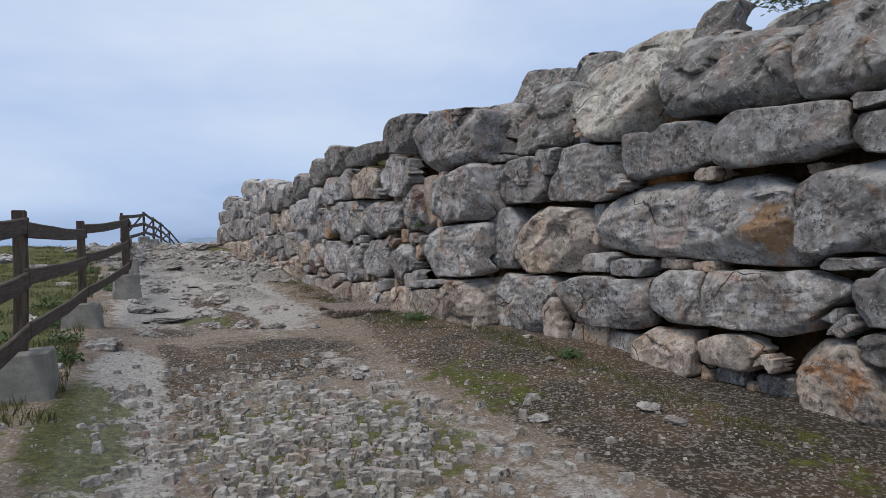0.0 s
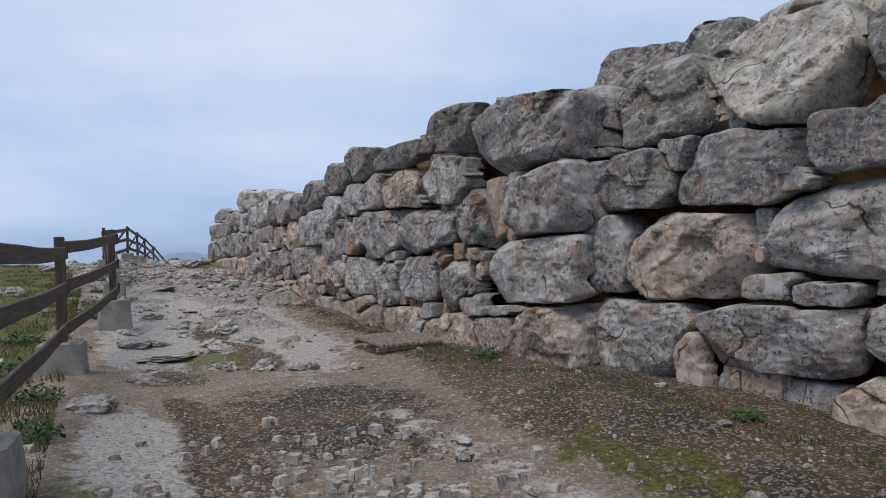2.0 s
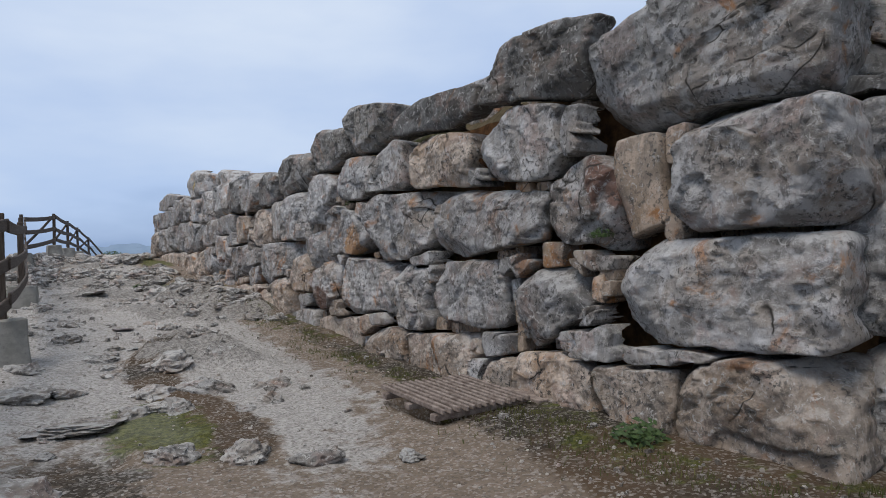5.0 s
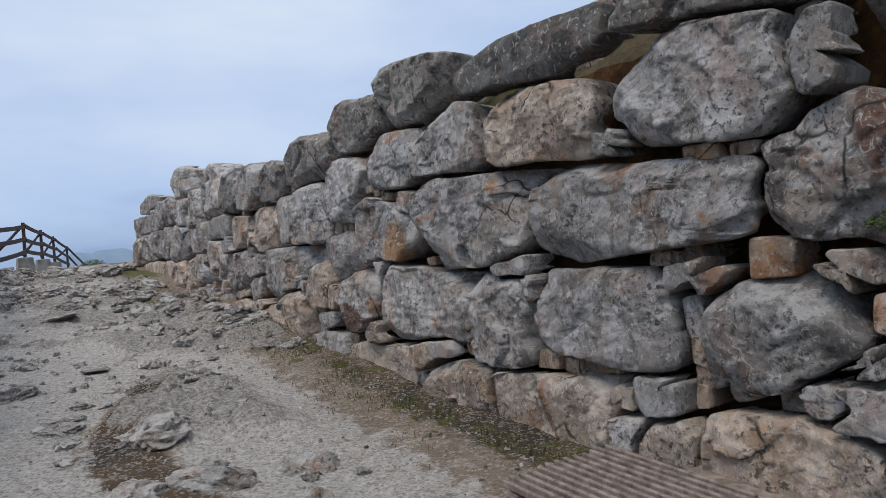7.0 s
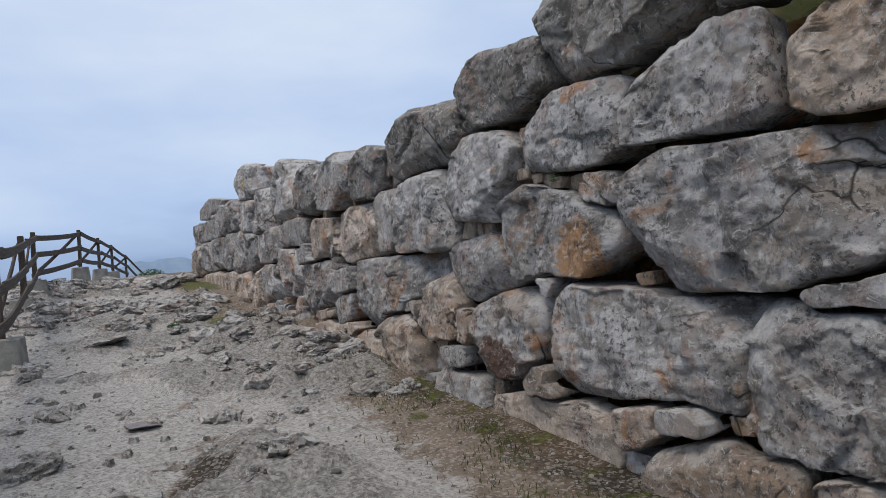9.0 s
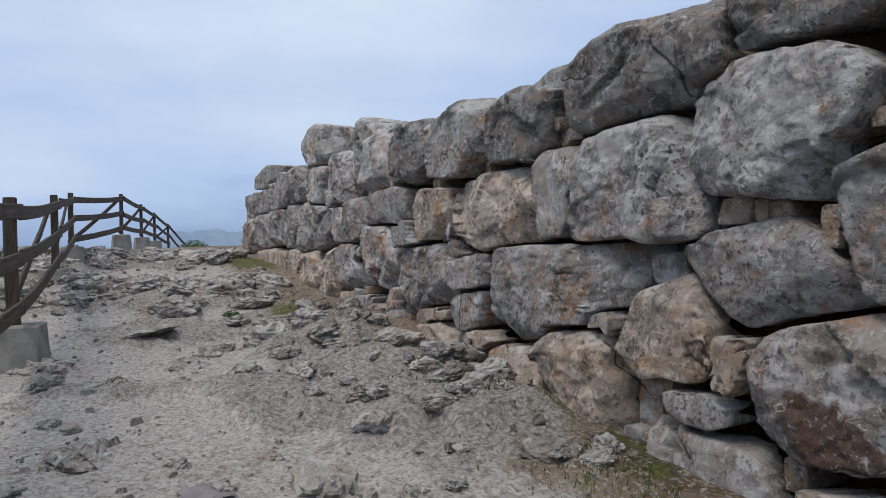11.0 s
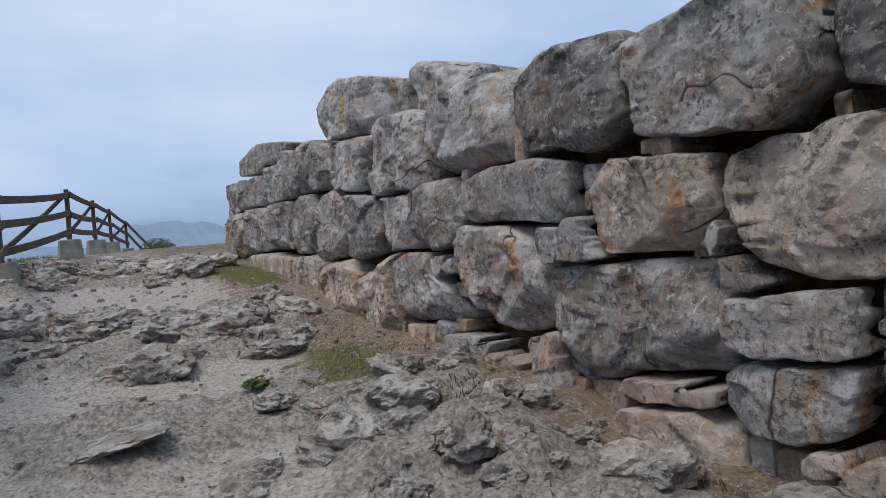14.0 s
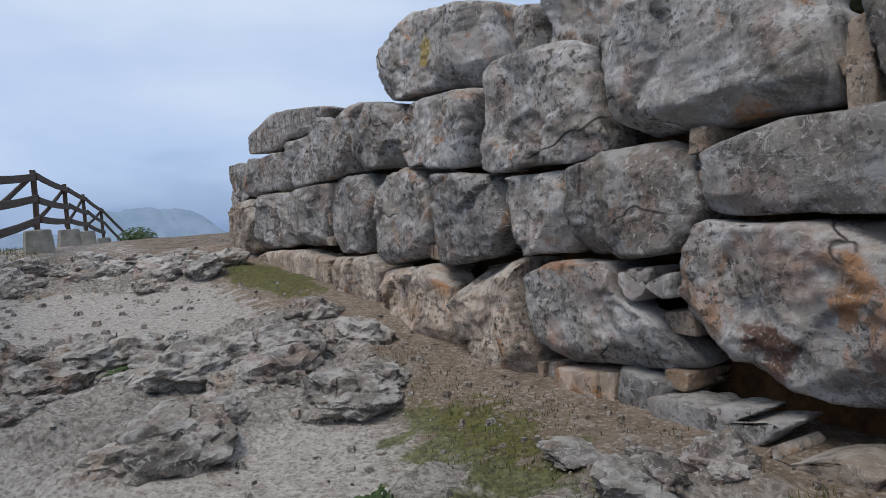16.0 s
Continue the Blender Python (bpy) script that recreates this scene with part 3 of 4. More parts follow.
# facing stones: (wall, left end, its lean, right end, its lean, top, its tilt, bottom, its tilt, set back)
wall_stone(near_wall, 3.09, -0.00, 2.75, -0.00, 2.54, -0.04, 2.40, 0.01)
wall_stone(near_wall, 3.10, -0.02, 2.76, -0.01, 2.38, -0.01, 2.13, 0.13)
wall_stone(near_wall, 3.57, -0.01, 2.77, -0.02, 1.99, -0.08, 1.40, 0.03)
wall_stone(near_wall, 3.09, -0.03, 2.79, -0.01, 1.24, -0.10, 0.90, 0.02)
wall_stone(near_wall, 3.09, 0.03, 2.80, -0.01, 0.84, -0.02, 0.65, 0.01)
wall_stone(near_wall, 3.66, 0.22, 2.83, 0.15, 3.33, 0.04, 2.56, 0.15)
wall_stone(near_wall, 3.68, -0.06, 2.99, 0.36, 0.71, -0.15, 0.28, 0.13)
wall_stone(near_wall, 3.30, -0.04, 3.00, -0.00, 1.36, -0.00, 1.28, 0.01)
wall_stone(near_wall, 4.21, -0.12, 3.08, -0.03, 2.53, 0.11, 2.16, 0.06)
wall_stone(near_wall, 3.31, 0.27, 3.13, 0.04, 0.95, -0.11, 0.78, -0.09)
wall_stone(near_wall, 4.45, -0.01, 3.35, -0.47, 1.23, -0.02, 0.81, 0.10)
wall_stone(near_wall, 5.71, -0.16, 3.58, -0.02, 2.05, 0.11, 1.42, 0.20)
wall_stone(near_wall, 4.97, 0.21, 3.68, 0.19, 3.33, 0.20, 2.69, 0.10)
wall_stone(near_wall, 3.88, -0.05, 3.69, -0.05, 0.60, -0.07, 0.48, -0.02)
wall_stone(near_wall, 4.46, -0.00, 3.90, -0.11, 0.69, -0.03, 0.49, 0.04)
wall_stone(near_wall, 4.46, -0.06, 4.28, -0.03, 2.18, 0.02, 2.05, 0.02)
wall_stone(near_wall, 5.39, -0.01, 4.33, -0.01, 2.62, 0.16, 2.22, 0.01)
wall_stone(near_wall, 4.98, -0.08, 4.47, 0.02, 1.23, 0.02, 0.83, 0.02)
wall_stone(near_wall, 5.24, -0.08, 4.56, -0.01, 0.68, 0.03, 0.47, 0.02)
wall_stone(near_wall, 5.54, -0.00, 5.11, -0.00, 1.34, 0.03, 1.19, 0.02)
wall_stone(near_wall, 6.39, 0.12, 5.12, -0.09, 1.21, -0.02, 0.73, 0.03)
wall_stone(near_wall, 6.23, 0.85, 5.14, 0.47, 3.48, 0.01, 2.62, 0.05)
wall_stone(near_wall, 5.64, -0.01, 5.39, 0.05, 2.23, 0.01, 2.02, 0.00)
wall_stone(near_wall, 6.52, -0.20, 5.53, -0.15, 2.60, 0.14, 2.08, 0.11)
wall_stone(near_wall, 5.99, -0.05, 5.58, -0.00, 1.43, -0.02, 1.26, -0.00)
wall_stone(near_wall, 7.17, 0.06, 5.96, -0.02, 1.97, 0.16, 1.25, -0.03)
wall_stone(near_wall, 6.71, -0.04, 6.39, -0.01, 0.93, -0.04, 0.63, 0.02)
wall_stone(near_wall, 6.74, 0.05, 6.47, -0.11, 2.71, 0.03, 2.41, 0.09)
wall_stone(near_wall, 7.59, 0.68, 6.48, 0.54, 3.55, 0.15, 2.70, -0.01)
wall_stone(near_wall, 7.91, 0.06, 6.59, -0.28, 1.20, -0.03, 0.71, 0.10)
wall_stone(near_wall, 7.87, 0.05, 6.63, -0.01, 2.64, 0.11, 2.13, 0.04)
wall_stone(near_wall, 7.99, -0.02, 7.26, 0.01, 2.06, 0.04, 1.34, -0.03)
wall_stone(near_wall, 7.77, 0.02, 7.31, -0.00, 2.75, 0.05, 2.63, 0.06)
wall_stone(near_wall, 8.27, 0.51, 7.55, 0.65, 3.47, 0.01, 2.80, 0.18)
wall_stone(near_wall, 5.37, 0.15, 4.90, -0.03, 4.02, 0.14, 3.74, 0.06, 0.45)
wall_stone(near_wall, 6.66, 0.01, 5.29, 0.02, 3.94, 0.34, 3.75, 0.34, 0.45)
wall_stone(near_wall, 7.47, 0.37, 6.72, 0.10, 4.04, 0.18, 3.73, 0.05, 0.45)
wall_stone(near_wall, 8.81, 0.30, 7.44, 0.16, 4.10, 0.34, 3.79, 0.19, 0.45)
wall_stone(far_wall, 8.60, -0.03, 7.62, 0.05, 2.70, 0.12, 1.99, 0.00)
wall_stone(far_wall, 8.68, 0.00, 7.65, 0.10, 1.15, -0.05, 0.72, -0.02)
wall_stone(far_wall, 9.24, 0.03, 7.66, 0.03, 1.86, -0.00, 1.19, -0.10)
wall_stone(far_wall, 9.47, -0.13, 7.68, -0.12, 3.42, 0.31, 2.73, 0.10)
wall_stone(far_wall, 9.12, -0.04, 8.39, 0.00, 1.18, -0.03, 1.06, -0.05)
wall_stone(far_wall, 9.37, 0.05, 8.71, -0.01, 1.01, -0.02, 0.71, 0.04)
wall_stone(far_wall, 9.65, 0.00, 9.21, -0.04, 1.26, -0.02, 1.02, -0.03)
wall_stone(far_wall, 9.96, -0.01, 9.31, -0.04, 2.52, -0.23, 1.93, 0.11)
wall_stone(far_wall, 9.62, -0.01, 9.40, -0.01, 1.37, -0.07, 1.26, -0.05)
wall_stone(far_wall, 9.76, 0.04, 9.41, -0.01, 1.23, -0.02, 1.07, -0.03)
wall_stone(far_wall, 10.85, 0.01, 9.45, -0.18, 3.64, 0.10, 3.20, 0.21)
wall_stone(far_wall, 10.37, 0.01, 9.46, 0.00, 1.00, -0.09, 0.71, -0.05)
wall_stone(far_wall, 9.71, 0.03, 9.50, 0.04, 1.83, -0.02, 1.66, -0.03)
wall_stone(far_wall, 9.75, 0.11, 9.52, 0.11, 2.95, -0.02, 2.65, -0.02)
wall_stone(far_wall, 10.31, -0.08, 9.57, 0.07, 1.70, -0.07, 1.20, -0.28)
wall_stone(far_wall, 11.01, 0.25, 9.83, 0.06, 3.13, 0.20, 2.53, 0.12)
wall_stone(far_wall, 11.77, -0.05, 10.03, -0.05, 2.42, 0.23, 1.92, -0.17)
wall_stone(far_wall, 10.59, 0.02, 10.22, -0.04, 1.79, -0.09, 1.64, -0.07)
wall_stone(far_wall, 10.81, -0.01, 10.38, 0.02, 0.89, -0.12, 0.68, -0.01)
wall_stone(far_wall, 10.80, 0.00, 10.54, 0.01, 1.15, -0.04, 0.96, -0.02)
wall_stone(far_wall, 11.79, -0.06, 10.58, 0.04, 1.77, 0.05, 1.24, 0.12)
wall_stone(far_wall, 11.00, 0.00, 10.78, -0.03, 0.89, -0.04, 0.70, -0.02)
wall_stone(far_wall, 11.03, -0.01, 10.84, -0.01, 1.05, -0.02, 0.94, -0.03)
wall_stone(far_wall, 11.11, -0.03, 10.86, -0.02, 2.69, 0.00, 2.55, 0.05)
wall_stone(far_wall, 12.53, 0.02, 10.98, -0.01, 3.45, 0.11, 3.20, 0.09)
wall_stone(far_wall, 12.17, 0.02, 11.03, 0.03, 1.03, -0.07, 0.79, 0.07)
wall_stone(far_wall, 12.20, 0.02, 11.13, -0.02, 3.10, 0.21, 2.60, 0.08)
wall_stone(far_wall, 11.91, 0.02, 11.77, -0.01, 1.75, 0.00, 1.57, 0.03)
wall_stone(far_wall, 12.54, -0.09, 11.83, -0.06, 1.75, 0.03, 1.10, -0.07)
wall_stone(far_wall, 12.23, -0.01, 11.85, -0.01, 1.91, -0.12, 1.77, -0.02)
wall_stone(far_wall, 13.24, 0.28, 11.86, 0.02, 2.60, 0.13, 1.87, -0.05)
wall_stone(far_wall, 13.17, -0.11, 12.25, 0.06, 1.03, -0.06, 0.84, -0.01)
wall_stone(far_wall, 13.28, 0.00, 12.33, 0.00, 3.23, 0.18, 2.66, 0.08)
wall_stone(far_wall, 14.15, -0.18, 12.58, -0.04, 1.82, 0.09, 1.18, -0.13)
wall_stone(far_wall, 14.05, 0.08, 12.81, -0.12, 3.72, 0.25, 3.23, 0.10)
wall_stone(far_wall, 13.11, 0.01, 12.82, -0.00, 1.26, -0.06, 1.12, -0.04)
wall_stone(far_wall, 13.44, -0.00, 13.13, 0.01, 1.21, -0.09, 0.99, -0.09)
wall_stone(far_wall, 14.28, -0.04, 13.32, -0.04, 3.19, 0.13, 2.68, 0.15)
wall_stone(far_wall, 14.58, 0.23, 13.39, 0.16, 2.52, 0.33, 1.97, -0.06)
wall_stone(far_wall, 13.71, -0.00, 13.43, 0.03, 2.59, 0.00, 2.37, 0.11)
wall_stone(far_wall, 14.77, -0.03, 13.48, -0.04, 1.13, -0.04, 0.86, 0.02)
wall_stone(far_wall, 14.28, -0.00, 13.97, 0.00, 1.43, -0.06, 1.10, -0.02)
wall_stone(far_wall, 14.18, 0.02, 14.02, 0.03, 1.96, -0.01, 1.80, -0.01)
wall_stone(far_wall, 15.04, -0.24, 14.09, 0.10, 1.84, -0.15, 1.25, -0.15)
wall_stone(far_wall, 15.21, 0.07, 14.13, 0.02, 3.64, 0.17, 3.20, 0.05)
wall_stone(far_wall, 15.46, -0.00, 14.56, -0.22, 3.08, 0.13, 2.46, 0.11)
wall_stone(far_wall, 15.35, 0.33, 14.69, 0.28, 2.23, -0.14, 1.84, -0.19)
wall_stone(far_wall, 15.70, 0.04, 14.95, 0.20, 1.19, 0.06, 1.02, 0.08)
wall_stone(far_wall, 15.27, -0.00, 15.05, -0.04, 1.70, -0.04, 1.46, -0.04)
wall_stone(far_wall, 15.53, 0.04, 15.18, 0.04, 1.36, -0.06, 1.21, -0.02)
wall_stone(far_wall, 16.51, 0.11, 15.27, 0.04, 3.47, 0.11, 3.00, -0.05)
wall_stone(far_wall, 15.97, -0.14, 15.32, 0.28, 1.93, -0.16, 1.48, -0.06)
wall_stone(far_wall, 16.49, -0.06, 15.44, 0.04, 2.92, -0.01, 2.24, -0.00)
wall_stone(far_wall, 17.57, -0.07, 16.00, -0.25, 2.18, -0.02, 1.58, -0.26)
wall_stone(far_wall, 16.77, -0.06, 16.07, 0.05, 1.65, -0.04, 1.14, -0.03)
wall_stone(far_wall, 16.32, 0.05, 16.09, -0.00, 1.85, -0.04, 1.66, 0.04)
wall_stone(far_wall, 16.91, -0.04, 16.53, -0.03, 2.86, 0.01, 2.29, -0.01)
wall_stone(far_wall, 17.73, 0.10, 16.83, -0.07, 3.35, 0.07, 2.90, 0.08)
wall_stone(far_wall, 17.50, -0.00, 16.87, 0.05, 1.42, -0.00, 1.26, -0.00)
wall_stone(far_wall, 18.24, 0.15, 16.99, 0.23, 2.80, -0.02, 2.24, -0.14)
wall_stone(far_wall, 17.85, -0.00, 17.49, 0.01, 1.53, -0.10, 1.41, -0.05)
wall_stone(far_wall, 18.27, 0.05, 17.71, 0.02, 2.11, -0.03, 1.87, -0.06)
wall_stone(far_wall, 18.32, 0.05, 17.75, -0.06, 1.79, -0.06, 1.53, 0.01)
wall_stone(far_wall, 18.86, 0.16, 17.87, -0.00, 3.48, 0.03, 2.89, 0.14)
wall_stone(far_wall, 18.32, -0.00, 18.11, -0.01, 2.25, 0.07, 2.12, 0.02)
wall_stone(far_wall, 18.95, 0.07, 18.31, 0.01, 1.50, -0.09, 1.33, -0.08)
wall_stone(far_wall, 19.54, 0.21, 18.32, -0.02, 2.25, -0.05, 1.64, -0.13)
wall_stone(far_wall, 18.49, 0.03, 18.35, 0.04, 2.41, -0.00, 2.23, -0.00)
wall_stone(far_wall, 18.97, -0.03, 18.37, 0.01, 1.64, -0.08, 1.52, -0.09)
wall_stone(far_wall, 19.18, 0.04, 18.40, 0.04, 2.77, 0.07, 2.30, -0.01)
wall_stone(far_wall, 19.91, 0.09, 18.94, 0.08, 3.48, 0.05, 2.95, 0.14)
wall_stone(far_wall, 19.64, -0.00, 19.15, 0.16, 2.46, -0.06, 2.24, -0.06)
wall_stone(far_wall, 20.61, 0.04, 19.45, 0.04, 2.88, -0.03, 2.54, 0.06)
wall_stone(far_wall, 19.82, -0.00, 19.51, 0.02, 1.77, -0.06, 1.57, -0.01)
wall_stone(far_wall, 19.85, 0.02, 19.62, 0.00, 1.76, -0.09, 1.61, -0.05)
wall_stone(far_wall, 20.75, -0.03, 19.73, 0.12, 2.48, 0.03, 1.78, -0.10)
wall_stone(far_wall, 20.82, 0.13, 19.85, -0.05, 1.62, -0.05, 1.53, -0.10)
wall_stone(far_wall, 21.32, 0.14, 20.15, 0.06, 3.53, -0.01, 2.99, -0.04)
wall_stone(far_wall, 20.92, 0.05, 20.26, 0.00, 1.63, -0.06, 1.55, -0.06)
wall_stone(far_wall, 21.57, 0.06, 20.77, 0.15, 2.89, -0.04, 2.37, -0.12)
wall_stone(far_wall, 21.17, 0.05, 20.84, 0.01, 2.25, -0.04, 2.13, -0.01)
wall_stone(far_wall, 22.06, 0.27, 21.08, 0.45, 2.28, -0.10, 1.76, -0.09)
wall_stone(far_wall, 22.58, -0.09, 21.45, 0.12, 3.52, 0.05, 2.87, 0.01)
wall_stone(far_wall, 22.16, 0.16, 21.66, -0.05, 2.84, 0.01, 2.36, 0.03)
wall_stone(far_wall, 22.88, 0.05, 22.11, 0.09, 2.26, -0.08, 1.71, 0.02)
wall_stone(far_wall, 23.12, 0.22, 22.26, 0.20, 2.90, -0.02, 2.29, -0.14)
wall_stone(far_wall, 24.18, 0.29, 22.53, 0.11, 4.19, 0.36, 3.58, 0.14)
wall_stone(far_wall, 23.58, 0.13, 22.54, -0.17, 3.50, 0.08, 3.01, 0.05)
wall_stone(far_wall, 24.09, 0.14, 22.92, 0.07, 2.17, -0.12, 1.74, -0.05)
wall_stone(far_wall, 24.24, 0.01, 23.27, -0.08, 3.02, 0.04, 2.29, -0.13)
wall_stone(far_wall, 24.68, 0.09, 23.72, 0.09, 3.60, 0.07, 3.09, 0.13)
wall_stone(far_wall, 25.28, 0.10, 24.28, 0.00, 2.25, -0.01, 1.85, 0.05)
wall_stone(far_wall, 25.38, -0.09, 24.42, -0.19, 3.04, 0.03, 2.33, -0.05)
wall_stone(far_wall, 25.29, 0.10, 24.68, 0.09, 3.68, -0.01, 3.12, -0.02)
wall_stone(far_wall, 26.92, 0.01, 25.29, 0.10, 3.66, -0.03, 3.11, -0.06)
wall_stone(far_wall, 28.26, 0.00, 25.48, 0.00, 2.27, -0.11, 1.96, -0.10)
wall_stone(far_wall, 26.84, -0.12, 25.56, -0.25, 3.02, 0.03, 2.40, -0.01)
wall_stone(far_wall, 28.55, 0.19, 25.64, -0.20, 3.97, 0.40, 3.61, 0.06)
wall_stone(far_wall, 28.35, -0.16, 26.84, -0.12, 3.06, 0.02, 2.37, -0.06)
wall_stone(far_wall, 29.00, 0.01, 26.92, 0.01, 3.53, 0.05, 3.11, 0.07)
wall_stone(far_wall, 29.75, 0.01, 28.35, -0.16, 3.00, 0.04, 2.40, 0.03)
wall_stone(far_wall, 29.70, 0.01, 28.43, 0.01, 2.33, -0.02, 1.98, -0.03)
wall_stone(far_wall, 29.75, 0.25, 29.00, 0.01, 3.54, 0.00, 3.11, 0.01)
wall_stone(far_wall, 22.31, 0.00, 21.52, 0.00, 4.07, 0.21, 3.70, 0.18, 0.45)
wall_stone(far_wall, 23.16, -0.05, 22.35, 0.00, 4.07, 0.12, 3.86, 0.11, 0.45)

# plain courses where the near wall goes on behind the walker
for course in range(4):
    y = 2.55
    while y > -5.8:
        w = rng.uniform(0.8, 1.5)
        z0 = base_height(4.0, y) - 0.1 + course * 0.78
        wall_stone(near_wall, y, rng.uniform(-0.1, 0.1), y - w, rng.uniform(-0.1, 0.1), z0 + 0.76, rng.uniform(-0.06, 0.06), z0 + 0.02, 0.0)
        y -= w + 0.03


# small stones wedged into the gaps between the blocks
def fill_gaps(wall, owner, y0, from_y):
    nz, ny = owner.shape
    free = np.zeros((nz, ny), bool)
    for i in range(int((from_y - y0) / CELL), ny):
        rows_used = np.nonzero(owner[:, i] >= 0)[0]
        if len(rows_used):
            lo = int((base_height(3.7, y0 + i * CELL) - 0.05) / CELL)
            free[max(0, lo):max(0, min(rows_used[-1] - 4, int(3.3 / CELL))), i] = True
    free &= owner < 0
    joined_v, joined_f, made = [], [], 0
    for radius in (0.30, 0.24, 0.19, 0.15, 0.12, 0.095, 0.075, 0.058, 0.045):
        cells = np.argwhere(free)
        rng.shuffle(order := list(range(len(cells))))
        reach = int(radius / CELL)
        for o in order[:9000]:
            j, i = cells[o]
            if not free[j, i]:
                continue
            ky, kz = (0.8, 1.2) if rng.random() < 0.35 else (1.3, 0.8)
            rx, rz = int(reach * ky), int(reach * kz)
            j0, j1, i0, i1 = max(0, j - rz), min(nz, j + rz + 1), max(0, i - rx), min(ny, i + rx + 1)
            box = free[j0:j1, i0:i1]
            if box.mean() < 0.8 or made > 1000:
                continue
            made += 1
            y, z = y0 + (i + 0.5) * CELL, (j + 0.5) * CELL
            ry, rzz = radius * ky * rng.uniform(0.9, 1.1), radius * kz * rng.uniform(0.9, 1.1)
            a = [rng.uniform(0.7, 1.15) for _ in range(8)]
            c = [(y + ry * a[0], z + rzz * a[1]), (y - ry * a[2], z + rzz * a[3]), (y - ry * a[4], z - rzz * a[5]), (y + ry * a[6], z - rzz * a[7])]
            my, mz, far = quad_reach(c)
            vs, fs = boulder_block(FACES[wall.name], (my, mz, eased(far, 3)), *spans(c), 12 if radius > 0.1 else 9, 0.0, made * 31 + int(y0), rng.uniform(-0.13, -0.02))
            mat = CHINKING if rng.random() < 0.45 else STONE
            if radius > 0.07:
                mesh_object("small_stone", vs, fs, mat, wall)
            else:
                n0 = len(joined_v)
                joined_v += vs
                joined_f += [tuple(n0 + q for q in f) for f in fs]
            box[:] = False
    if joined_v:
        mesh_object("chinking", joined_v, joined_f, CHINKING, wall, label="small wedged chinking stones", kind="stuff")


fill_gaps(near_wall, fit_stones(near_wall, -6.5, 8.6, 0.065, 0.024), -6.5, 2.5)
fill_gaps(far_wall, fit_stones(far_wall, 7.4, 30.0, 0.065, 0.024), 7.4, 7.8)


# the far end of the wall, turning its corner
def end_stone(x0, x1, z0, z1):
    r = random.Random(int(x0 * 91 + z0 * 57))
    c = [(x0, z1), (x1, z1 + r.uniform(-0.05, 0.05)), (x1, z0), (x0, z0)]
    cy, cz, far = quad_reach(c)
    vs, fs = boulder_block(lambda y, z: 0.0, (cy, cz, eased(far, 3)), *spans(c), 12, 0.0, int(z0 * 100 + x0 * 10), 0.0)
    mesh_object("stone", [(v[1], 29.55 - v[0], v[2]) for v in vs], fs, STONE, far_wall)


for zc in (2.2, 2.75, 3.1):
    xx = 4.0
    while xx < 8.5:
        w = rng.uniform(0.6, 1.2)
        end_stone(xx, xx + w, zc - 0.3, zc + 0.3)
        xx += w


# ragged stones lying along the top, behind the facing
def top_stone(wall, y, back, size, seat):
    c = [(y + size, seat + size * rng.uniform(0.5, 0.9)), (y - size, seat + size * rng.uniform(0.5, 0.9)), (y - size * 1.05, seat - 0.25), (y + size * 1.05, seat - 0.25)]
    cy, cz, far = quad_reach(c)
    vs, fs = boulder_block(FACES[wall.name], (cy, cz, eased(far, 6)), *spans(c), 14, back, int(y * 311), 0.0)
    mesh_object("stone", vs, fs, rng.choice((STONE, STONE, PALE)), wall)


y = 8.3
while y < 20.2:
    s = rng.uniform(0.22, 0.48)
    top_stone(far_wall, y + s, rng.uniform(0.45, 0.75), s, float(np.interp(y, (8, 10, 14, 19, 21, 23, 25, 29.4), (3.42, 3.5, 3.5, 3.4, 3.6, 3.6, 3.35, 3.1))))
    y += 2 * s + rng.uniform(0.0, 0.35)
y = 2.8
while y < 7.3:
    s = rng.uniform(0.22, 0.42)
    top_stone(near_wall, y + s, rng.uniform(0.35, 0.7), s, 3.5)
    y += 2 * s + rng.uniform(0.05, 0.4)


# ---------------------------------------------------------------- loose and bedded rocks
def rock_mesh(seed, sx, sy, sz, sub=3, cuts=9, rough=0.10):
    """An angular lump: a ball cut by planes, then roughened."""
    r = random.Random(seed)
    bm = bmesh.new()
    bmesh.ops.create_icosphere(bm, subdivisions=sub, radius=1.0)
    planes = [(Vector((r.gauss(0, 1), r.gauss(0, 1), r.gauss(0, 1))).normalized(), r.uniform(0.55, 0.9)) for _ in range(cuts)]
    off = Vector((r.uniform(0, 50), r.uniform(0, 50), r.uniform(0, 50)))
    for v in bm.verts:
        d = v.co.normalized()
        rad = 1.0
        for nrm, dist in planes:
            c = d.dot(nrm)
            if c > 0.05:
                rad = min(rad, dist / c)
        rad *= 1 + rough * (noise.noise(d * 2.2 + off) + 0.6 * noise.noise(d * 5 + off) + 0.35 * noise.noise(d * 11 + off))
        v.co = Vector((d.x * rad * sx, d.y * rad * sy, d.z * rad * sz))
    me = bpy.data.meshes.new("rock")
    bm.to_mesh(me)
    bm.free()
    return me


ROCK_LOOSE = limestone("loose_limestone", (0.32, 0.30, 0.275), (0.30, 0.265, 0.225), 0.25, 0.4)
CHIPS = limestone("brown_stone_chips", (0.13, 0.11, 0.09), (0.15, 0.115, 0.085), 0.5, 0.6)
ROCK_SHAPES = []
for s in range(14):
    for mat in (ROCK, PALE):
        me = rock_mesh(100 + s, 1.0, 0.72 + 0.05 * (s % 4), 0.6 + 0.05 * (s % 3), 4, 9 + s % 6, 0.26)
        me.materials.append(mat)
        ROCK_SHAPES.append(me)


